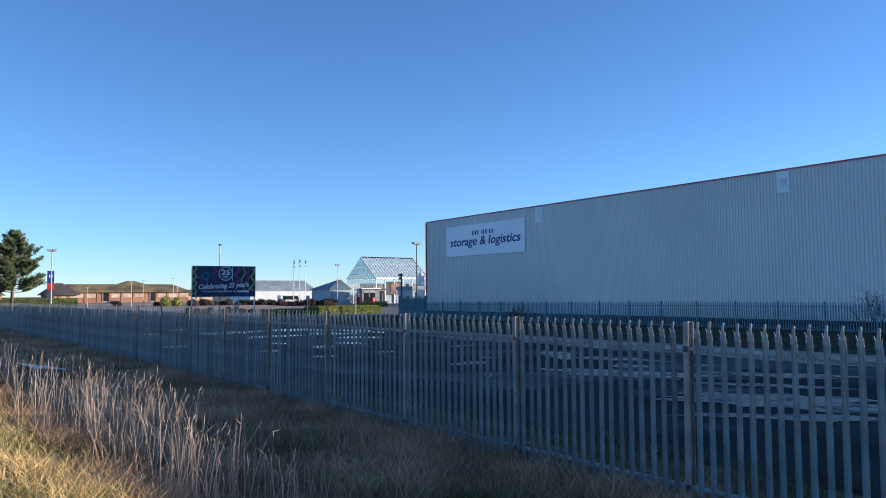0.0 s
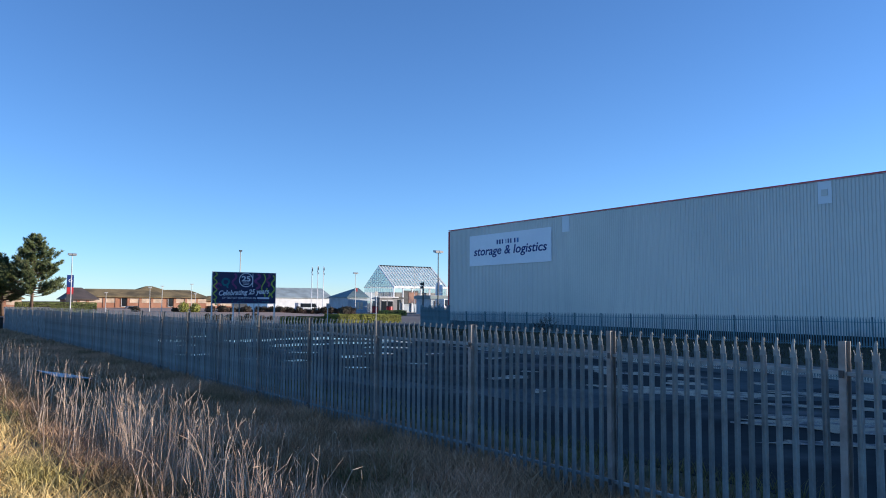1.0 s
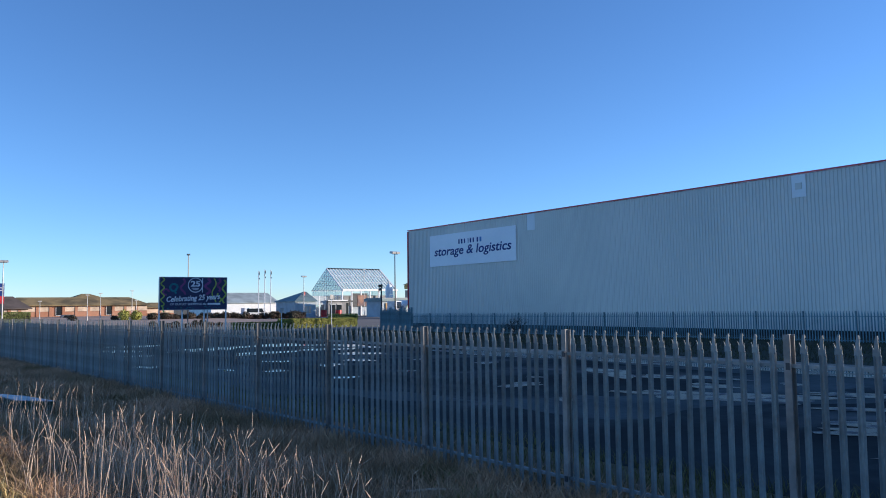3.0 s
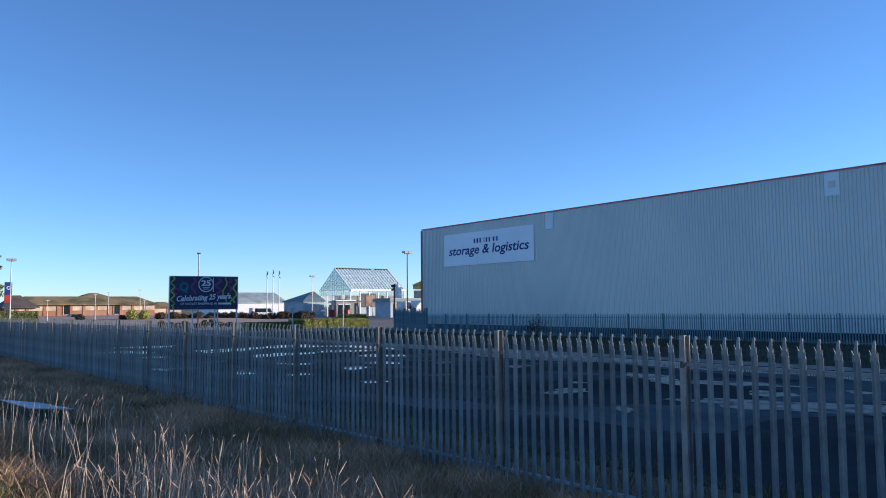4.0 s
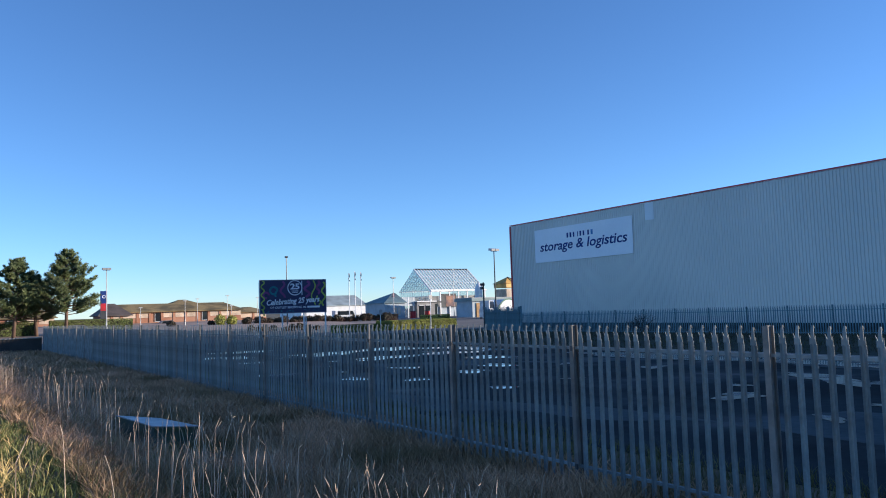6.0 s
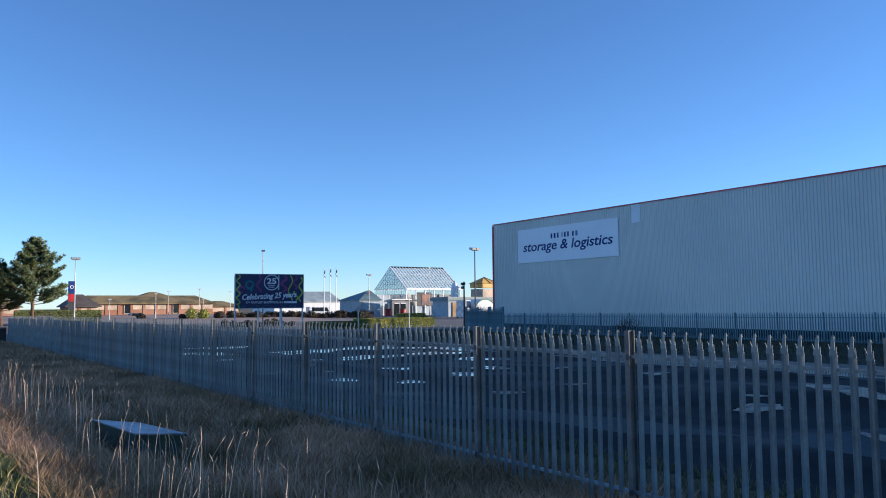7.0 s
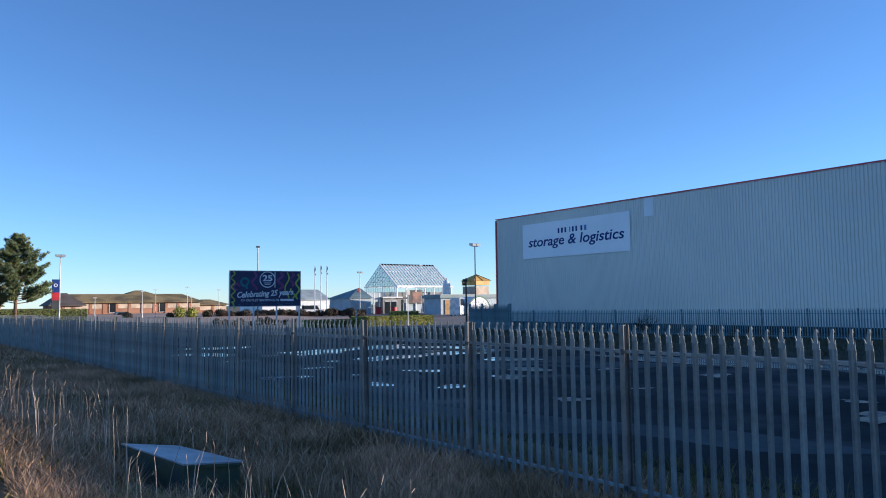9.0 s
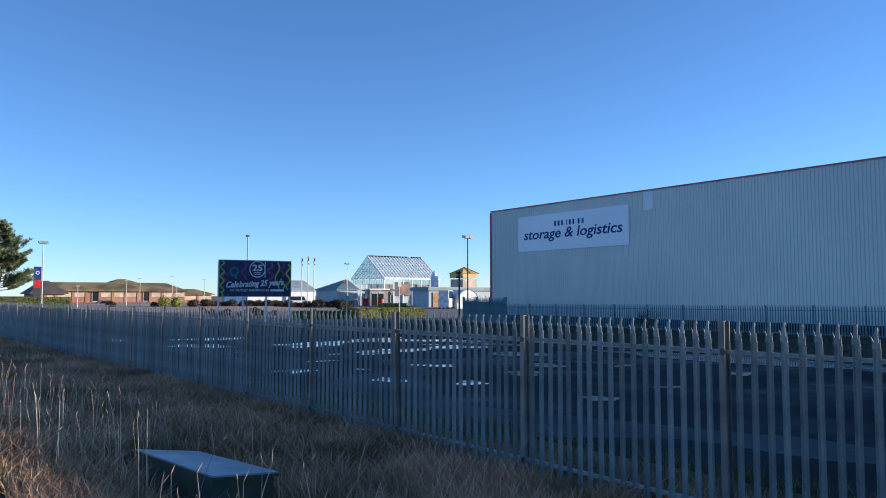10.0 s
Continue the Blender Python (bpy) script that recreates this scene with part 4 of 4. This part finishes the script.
hedge(40.2, 80.4, 10.2, 1.3, 1.05, "clipped yellow-green hedge in full sun", 11, 30000, 0.05)
# Shaded end of the hedge: the greener leaf colour paints the shade in.
hedge(32.2, 80.6, 5.6, 1.1, 0.8, "low hedge beside the billboard, shade in its dark green", 16, 14000, 0.05, leaf=GREEN_LEAF)
hedge(13.0, 131, 11.5, 1.6, 2.2, "clipped green hedge beside the car park", 12, 22000, 0.07, leaf=GREEN_LEAF)
hedge(-1.5, 133, 14, 1.6, 2.2, "clipped green hedge under the pines", 13, 18000, 0.08, leaf=GREEN_LEAF)
hedge(72.8, 127, 5.5, 2.0, 1.0, "low rounded dark green hedge", 14, 1800, 0.12)
hedge(62.8, 127, 2.8, 1.4, 1.4, "low dark green clipped hedge", 15, 1500, 0.12, leaf=DARK_LEAF)


def shrub(x, y, rx, h, label, seed, leaf, n=1200):
    g = thing("shrub", (x, y, fall(y)), label, "shrub", "shrubs in the car park")
    r = np.random.default_rng(seed)
    st = Shape()
    for i in range(7):
        a = r.uniform(0, 6.28)
        st.tube([(0, 0, 0), (rx * 0.3 * math.cos(a), rx * 0.3 * math.sin(a), h * 0.4), (rx * 0.7 * math.cos(a), rx * 0.7 * math.sin(a), h * 0.8)], [0.05, 0.035, 0.015], 4)
    part("core", st, TWIG, g)
    def skin(q):
        d = Vector(q.normal(0, 1, 3)).normalized()
        k = 0.75 + 0.35 * noise.noise(d * 2.2 + Vector((seed, 0, 0))) + q.uniform(-0.25, 0.1)
        return (d.x * rx * k, d.y * rx * k, h * 0.5 + d.z * h * 0.5 * k), d
    tagged(part("foliage", leaf_cloud(n, skin, 0.13, r), leaf, g), kind="stuff")


for i, (sx, sy, srx, sh, lf) in enumerate(((38.0, 148, 1.3, 2.6, LEAF), (40.2, 148, 1.2, 2.4, LEAF), (43.2, 148, 1.2, 1.9, DARK_LEAF), (46.0, 149, 1.4, 2.0, DARK_LEAF), (36.6, 149, 0.8, 1.4, DARK_LEAF), (29.5, 150, 0.9, 1.6, DARK_LEAF))):
    shrub(sx, sy, srx, sh, "rounded evergreen shrub in the car park", 60 + i, lf)


for i in range(44):
    shrub(47 + 29 * (i + rng.uniform(-0.3, 0.3)) / 44, 150 + rng.uniform(-1.5, 2.5), rng.uniform(0.8, 1.5), rng.uniform(0.9, 1.9), "dark reddish shrub in the border behind the billboard", 100 + i, DARK_LEAF, 700)
for i in range(9):
    shrub(25.5 + i * 1.1, 96 + rng.uniform(-0.6, 0.6), rng.uniform(0.45, 0.75), rng.uniform(0.6, 1.1), "low dark shrub behind the billboard", 140 + i, DARK_LEAF, 500)


def bare_shrub(x, y, h, label, seed, spread=0.5):
    """A leafless shrub of branching twigs."""
    g = thing("bare_shrub", (x, y, fall(y) + 0.1), label, "shrub")
    r = np.random.default_rng(seed)
    s = Shape()
    def grow(p, d, ln, rad, depth):
        q = p + d * ln
        mid = (p + q) / 2 + Vector(r.normal(0, ln * 0.06, 3))
        s.tube([p, mid, q], [rad, rad * 0.8, rad * 0.6], 4, cap=False)
        if depth:
            for i in range(3):
                nd = (d + Vector(r.normal(0, spread, 3)) + Vector((0, 0, 0.15))).normalized()
                grow(p.lerp(q, r.uniform(0.5, 1.0)), nd, ln * r.uniform(0.55, 0.8), rad * 0.55, depth - 1)
    for i in range(6):
        d = Vector((r.normal(0, 0.45), r.normal(0, 0.45), 1)).normalized()
        grow(Vector((r.normal(0, 0.2), r.normal(0, 0.2), 0)), d, h * 0.36, 0.03, 3)
    part("branching", s, TWIG, g)


bare_shrub(34.2, 40.8, 1.9, "dark leafless shrub growing through the blue fence", 71, 0.6)
bare_shrub(36.0, 14.3, 3.2, "leafless shrub before the grey cladding", 72)
bare_shrub(45.5, 70.0, 4.2, "leafless bush beside the warehouse corner", 73, 0.55)


def pine(x, y, h, label, seed, tufts=2600):
    t = thing("pine_tree", (x, y, fall(y)), label, "tree", "pines beyond the fence")
    r = np.random.default_rng(seed)
    bend = Vector((r.normal(0, 0.3), r.normal(0, 0.3), 0))
    trunk = Shape().tube([(0, 0, -0.2), bend * 0.5 + Vector((0, 0, h * 0.35)), bend + Vector((0, 0, h * 0.7)), bend + Vector((0, 0, h * 0.97))], [0.26, 0.2, 0.13, 0.03], 9)
    part("trunk", trunk, BARK, t, smooth=True)
    tips = []
    for i in range(72):
        f = 0.24 + 0.74 * (i + r.uniform(0, 0.8)) / 72
        a = i * 2.4 + r.normal(0, 0.4)
        reach = h * 0.43 * (max(0.06, 1 - (f - 0.40) / 0.60) ** 1.05 if f > 0.40 else 0.62 + f * 0.9) * r.uniform(0.6, 1.1) + 0.3
        p0 = bend * f + Vector((0, 0, h * f))
        d = Vector((math.cos(a), math.sin(a), r.uniform(0.0, 0.3)))
        p1, p2 = p0 + d * reach * 0.55, p0 + d * reach + Vector((0, 0, reach * r.uniform(0.10, 0.28)))
        part("limb", Shape().tube([p0, p1, p2], [0.07, 0.05, 0.02], 5), BARK, t)
        # side shoots that turn up at their ends
        for k in range(int(6 + reach * 3.0)):
            u = r.uniform(0.28, 1.0)
            q = p0.lerp(p1, u / 0.55) if u < 0.55 else p1.lerp(p2, (u - 0.55) / 0.45)
            side = Vector((-d.y, d.x, 0)) * r.choice((-1, 1)) * r.uniform(0.2, 1.0) + d * r.uniform(0.3, 1.0) + Vector((0, 0, r.uniform(0.25, 0.9)))
            tips.append((q, side.normalized() * (0.35 + 0.16 * reach * r.uniform(0.5, 1.2))))
    tips.append((bend + Vector((0, 0, h * 0.93)), Vector((0, 0, h * 0.09))))
    v, f = [], []
    for i in range(tufts):
        q, shoot = tips[r.integers(0, len(tips))]
        u = r.uniform(0.05, 1.0)
        p = q + shoot * u + Vector(r.normal(0, 0.10, 3))
        for k in range(7):
            d = shoot.normalized() * 0.8 + Vector(r.normal(0, 0.55, 3)) + Vector((0, 0, 0.25))
            d.normalize()
            a = d.orthogonal().normalized() * 0.045
            ln = r.uniform(0.2, 0.42)
            j = len(v)
            v += [tuple(p - a), tuple(p + a), tuple(p + d * ln)]
            f.append((j, j + 1, j + 2))
    s = Shape()
    s.v, s.f = v, f
    tagged(part("crown", s, NEEDLE, t), kind="stuff")


pine(8.7, 125, 12.3, "large dark green pine tree in sun", 81, 10500)
pine(2.2, 126, 11.0, "broad dark green pine tree in sun", 82, 8000)
pine(-3.5, 129, 9.6, "dark green pine tree", 83, 7000)
pine(5.4, 129, 8.8, "smaller dark green pine between two larger ones", 84, 6500)
pine(-9.5, 132, 10.0, "dark green pine tree", 85, 6500)

# ---- low wall where the fence ends ----
lw = thing("boundary_wall", (0, 68.9, fall(69)), "low dark boundary wall with a pale strip on top", "wall")
part("masonry", Shape().box(-30, -0.12, -0.2, -0.1, 0.12, 1.1), WALL_DARK, lw)
# Pale strip added on the wall for the sunlit road behind it.
part("coping", Shape().box(-30, -0.17, 1.1, -0.1, 0.17, 1.18), CONCRETE, lw, "pale strip in place of the sunlit road beyond")


# ---- steel cabinet in the grass ----
def build_cabinet():
    c = thing("steel_cabinet", (-3.515, 17.77, 0.1), "low green steel cabinet with a bare metal lid", "cabinet")
    top = [(-0.535, 0.68, 0.45), (-0.255, -0.87, 0.40), (0.535, -0.68, 0.30), (0.255, 0.87, 0.30)]
    faces = [(3, 2, 1, 0), (4, 5, 6, 7), (0, 1, 5, 4), (1, 2, 6, 5), (2, 3, 7, 6), (3, 0, 4, 7)]
    part("body", Shape().add([(x * 0.93, y * 0.95, -0.25) for x, y, z in top] + [(x * 0.93, y * 0.95, z - 0.02) for x, y, z in top], faces), BOX_GREEN, c)
    part("lid", Shape().add([(x, y, z - 0.018) for x, y, z in top] + [(x, y, z) for x, y, z in top], faces), BOX_TOP, c, "bare sheet-steel lid")
    part("lid_edge", Shape().add([(x * 1.01, y * 1.006, z - 0.05) for x, y, z in top[:3]] + [(x * 1.01, y * 1.006, z - 0.019) for x, y, z in top[:3]], [(0, 1, 4, 3), (1, 2, 5, 4), (2, 0, 3, 5)]), BOX_GREEN, c, "turned-down lid edge")


build_cabinet()


# ---- a stick lying near the fence ----
solid("stick", Shape().tube([(-1.46, 6.75, 0.10), (-1.2, 6.52, 0.13), (-0.95, 6.35, 0.11)], [0.012, 0.014, 0.009], 6), STALK, "pale dry stick lying in the grass", "stick")


# ---- grass ----
def blades(name, label, n, area, length, width, material, seed, keep=None, lean=0.5, category="grass"):
    """Tapered, bent blades scattered over a stretch of ground, as one sheet of growth."""
    r = np.random.default_rng(seed)
    v, f = [], []
    x0, x1, y0, y1 = area
    made = 0
    while made < n:
        x, y = r.uniform(x0, x1), y0 + (y1 - y0) * r.uniform(0, 1)
        clump = noise.noise((x * 1.3, y * 1.3, seed)) * 0.5 + 0.5
        if r.uniform() > 0.25 + clump or (keep and not keep(x, y, r)):
            continue
        made += 1
        z = ground_z(x, y) - 0.02
        ln, w = length * r.uniform(0.5, 1.3) * (0.6 + 0.7 * clump), width * r.uniform(0.7, 1.3)
        a, b = r.uniform(0, 6.28), r.uniform(0, 6.28)
        lx, ly = lean * ln * math.cos(a) * r.uniform(0.2, 1.2), lean * ln * math.sin(a) * r.uniform(0.2, 1.2)
        wx, wy = w * math.cos(b), w * math.sin(b)
        j = len(v)
        v += [(x - wx, y - wy, z), (x + wx, y + wy, z), (x + lx * 0.35 - wx * 0.7, y + ly * 0.35 - wy * 0.7, z + ln * 0.55), (x + lx * 0.35 + wx * 0.7, y + ly * 0.35 + wy * 0.7, z + ln * 0.55), (x + lx, y + ly, z + ln * 0.9)]
        f += [(j, j + 1, j + 3, j + 2), (j + 2, j + 3, j + 4)]
    s = Shape()
    s.v, s.f = v, f
    return solid(name, s, material, label, category, kind="stuff")


def off_box(x, y, r):
    return not (-4.12 < x < -2.95 and 16.8 < y < 18.75) and not (-4.6 < x < -2.8 and 15.6 < y < 16.81 and r.uniform() < 0.55)


blades("verge_grass", "matted brown winter grass along the fence", 90000, (-5.5, 0.6, -1.0, 18.0), 0.28, 0.0055, BLADE, 21, off_box, 0.9)
blades("verge_grass", "matted brown winter grass along the fence", 60000, (-5.7, 0.6, 18.0, 38.0), 0.30, 0.010, BLADE, 22, off_box, 0.9)
blades("verge_grass", "matted brown winter grass along the fence", 26000, (-9, 0.6, 38.0, 68.5), 0.32, 0.02, BLADE, 23, None, 0.9)
blades("straw_grass", "straw-coloured grass on the sunlit bank", 68000, (-8.5, -5.2, -3.0, 42.0), 0.25, 0.006, STRAW, 24, lambda x, y, r: r.uniform() < (-5.2 - 0.022 * y - x) * 1.3 * (0.6 + noise.noise((x * 0.8, y * 0.5, 2.0))) * (0.2 if y > 11 else 1.0), 1.1)
blades("bank_grass", "rough straw grass on the bank behind the path", 22000, (-16.0, -8.4, -12.0, 45.0), 0.3, 0.014, STRAW, 27, None, 1.0)
blades("bank_grass", "rough straw grass on the bank behind the path", 9000, (-8.5, 0.4, -12.0, -1.0), 0.3, 0.014, BLADE, 28, None, 1.0)
blades("moss_patch", "short mossy green growth between the dry grass", 34000, (-6.2, -0.2, 1.0, 30.0), 0.17, 0.008, MOSS_BLADE, 29, lambda x, y, r: noise.noise((x * 0.7, y * 0.45, 7.0)) > (-0.18 if x < -3.6 and y > 12 else 0.22) and off_box(x, y, r), 0.8)
blades("kerb_verge_grass", "dark shaded grass behind the kerb", 22000, (20.4, 34.5, 4.0, 62.0), 0.3, 0.016, BLADE_SHADED, 26, None, 0.7)
blades("yard_weeds", "thin weeds at the yard's edge", 16000, (0.1, 2.3, -1.0, 42.0), 0.26, 0.006, WEED, 25, None, 0.7)


def build_stalks():
    r = np.random.default_rng(31)
    s = Shape()
    def stalk(x, y, ln, tilt=(0.0, 0.0)):
        z = ground_z(x, y)
        a = r.uniform(0, 6.28)
        k = ln * abs(r.normal(0, 0.16))
        dx, dy = k * math.cos(a) + tilt[0], k * math.sin(a) + tilt[1]
        p = [(x, y, z), (x + dx * 0.25, y + dy * 0.25, z + ln * 0.45), (x + dx * 0.6, y + dy * 0.6, z + ln * 0.8), (x + dx, y + dy, z + ln)]
        s.tube(p, [0.0042, 0.0036, 0.003, 0.0016], 3, cap=False)
        # dry leaves that hang from the stem
        for u in r.uniform(0.15, 0.8, r.integers(0, 2)):
            q = Vector(p[0]).lerp(Vector(p[3]), u)
            g, w = r.uniform(0, 6.28), r.uniform(0.0014, 0.003)
            o = Vector((math.cos(g), math.sin(g), 0)) * r.uniform(0.05, 0.13)
            c = Vector((-o.y, o.x, 0)).normalized() * w
            m = q + o * 0.6 + Vector((0, 0, 0.05))
            e = q + o * 1.2 + Vector((0, 0, r.uniform(-0.10, 0.03)))
            s.add([q, m - c, m + c, e], [(0, 1, 2), (1, 3, 2)])
        # a drooping seed head
        h = Vector(p[3])
        d = (Vector(p[3]) - Vector(p[2])).normalized() + Vector(r.normal(0, 0.35, 3))
        e = h + d * r.uniform(0.04, 0.10)
        s.tube([h, h.lerp(e, 0.4), e], [0.0018, r.uniform(0.0022, 0.004), 0.001], 4, cap=False)
    # dense clumps, each leaning its own way
    for i in range(50):
        cy = 1.2 + 7.6 * r.uniform(0, 1) ** 1.25
        cx = -4.5 + r.normal(0, 0.36) + 0.03 * (cy - 5)
        top = r.uniform(0.62, 1.0)
        for k in range(int(r.uniform(4, 18))):
            stalk(cx + r.normal(0, 0.10), cy + r.normal(0, 0.13), top * r.uniform(0.55, 1.04), r.normal(0, 0.05, 2))
    for cx, cy, n in ((-4.15, 2.5, 10), (-3.85, 2.35, 7), (-3.7, 1.95, 9), (-3.5, 1.7, 5), (-3.9, 3.6, 9), (-2.9, 1.1, 4)):
        for k in range(n):
            stalk(cx + r.normal(0, 0.09), cy + r.normal(0, 0.12), r.uniform(0.35, 0.72))
    for i in range(420):
        y = r.uniform(6.5, 27)
        x = -4.5 + r.normal(0, 0.75)
        if noise.noise((x * 1.2, y * 0.8, 5.0)) > 0.0 and off_box(x, y, r) and (x > -5.0 or y < 12):
            stalk(x, y, r.uniform(0.35, 0.75))
    for i in range(420):
        y = r.uniform(24, 48)
        x = -5.9 + r.normal(0, 0.7)
        stalk(x, y, r.uniform(0.4, 0.9))
    for i in range(420):
        x, y = r.uniform(-4.9, -1.8), r.uniform(3, 26)
        if off_box(x, y, r):
            stalk(x, y, r.uniform(0.5, 0.95) if x < -3.4 else r.uniform(0.3, 0.6))
    solid("dead_stalks", s, STALK, "tall dead grass stalks with seed heads", "grass", kind="stuff")


build_stalks()

# ---- kerbs and fences, piece by piece ----
kerb = thing("kerb", (0, 0, 0), "pale concrete kerb along the yard", "kerb", kind="structure")
stone = Shape().prism([(0, 0.006), (0.15, 0.006), (0.15, 0.909), (0, 0.909)], -0.2, 0.12).mesh("kerb_stone", CONCRETE)
for i in range(124):
    y = -45 + i * 0.915
    ob = new("kerb_stone", stone)
    ob.parent, ob.matrix_basis = kerb, pose(20.2 + rng.normal(0, 0.004), y, fall(y) + rng.normal(0, 0.004))

build_fence("palisade_fence", "galvanised steel palisade fence with splayed spikes", -4, 25, (0, 17), GALV, GALV_POST, 2.0, fall, pose(0, 0, 0), {7: 2.0})
build_fence("blue_palisade_fence", "blue-painted steel palisade fence before the warehouse", -8, 20, (7, 18), BLUE_FENCE, BLUE_FENCE, 1.8, lambda y: fall(y) - 0.05, pose(35.0, 0, 0))
build_fence("blue_gate_fence", "tall blue palisade gate run at the warehouse corner", 0, 3, (0, 3), BLUE_FENCE, BLUE_FENCE, 2.3, lambda y: -0.1, pose(35.0, 55.2, -0.1, 0, 0, -16))
gate = thing("steel_gate", (35.1, 55.2, -0.2), "dark blue sheeted steel gate at the warehouse corner", "gate", turn=-16)
for gy in (0.1, 2.95, 5.8):
    leaf = part("gate_leaf", Shape().box(0.1, gy, 0.12, 0.14, gy + 2.7, 1.95), BLUE_FENCE, gate)
    for zz in (0.14, 1.0, 1.88):
        part("gate_rail", Shape().box(0.06, gy, zz, 0.099, gy + 2.7, zz + 0.06), BLUE_FENCE, leaf)
for gy in (0.02, 2.86, 5.71, 8.56):
    part("gate_post", Shape().box(0.04, gy - 0.07, 0, 0.2, gy + 0.07, 2.35), BLUE_FENCE, gate)
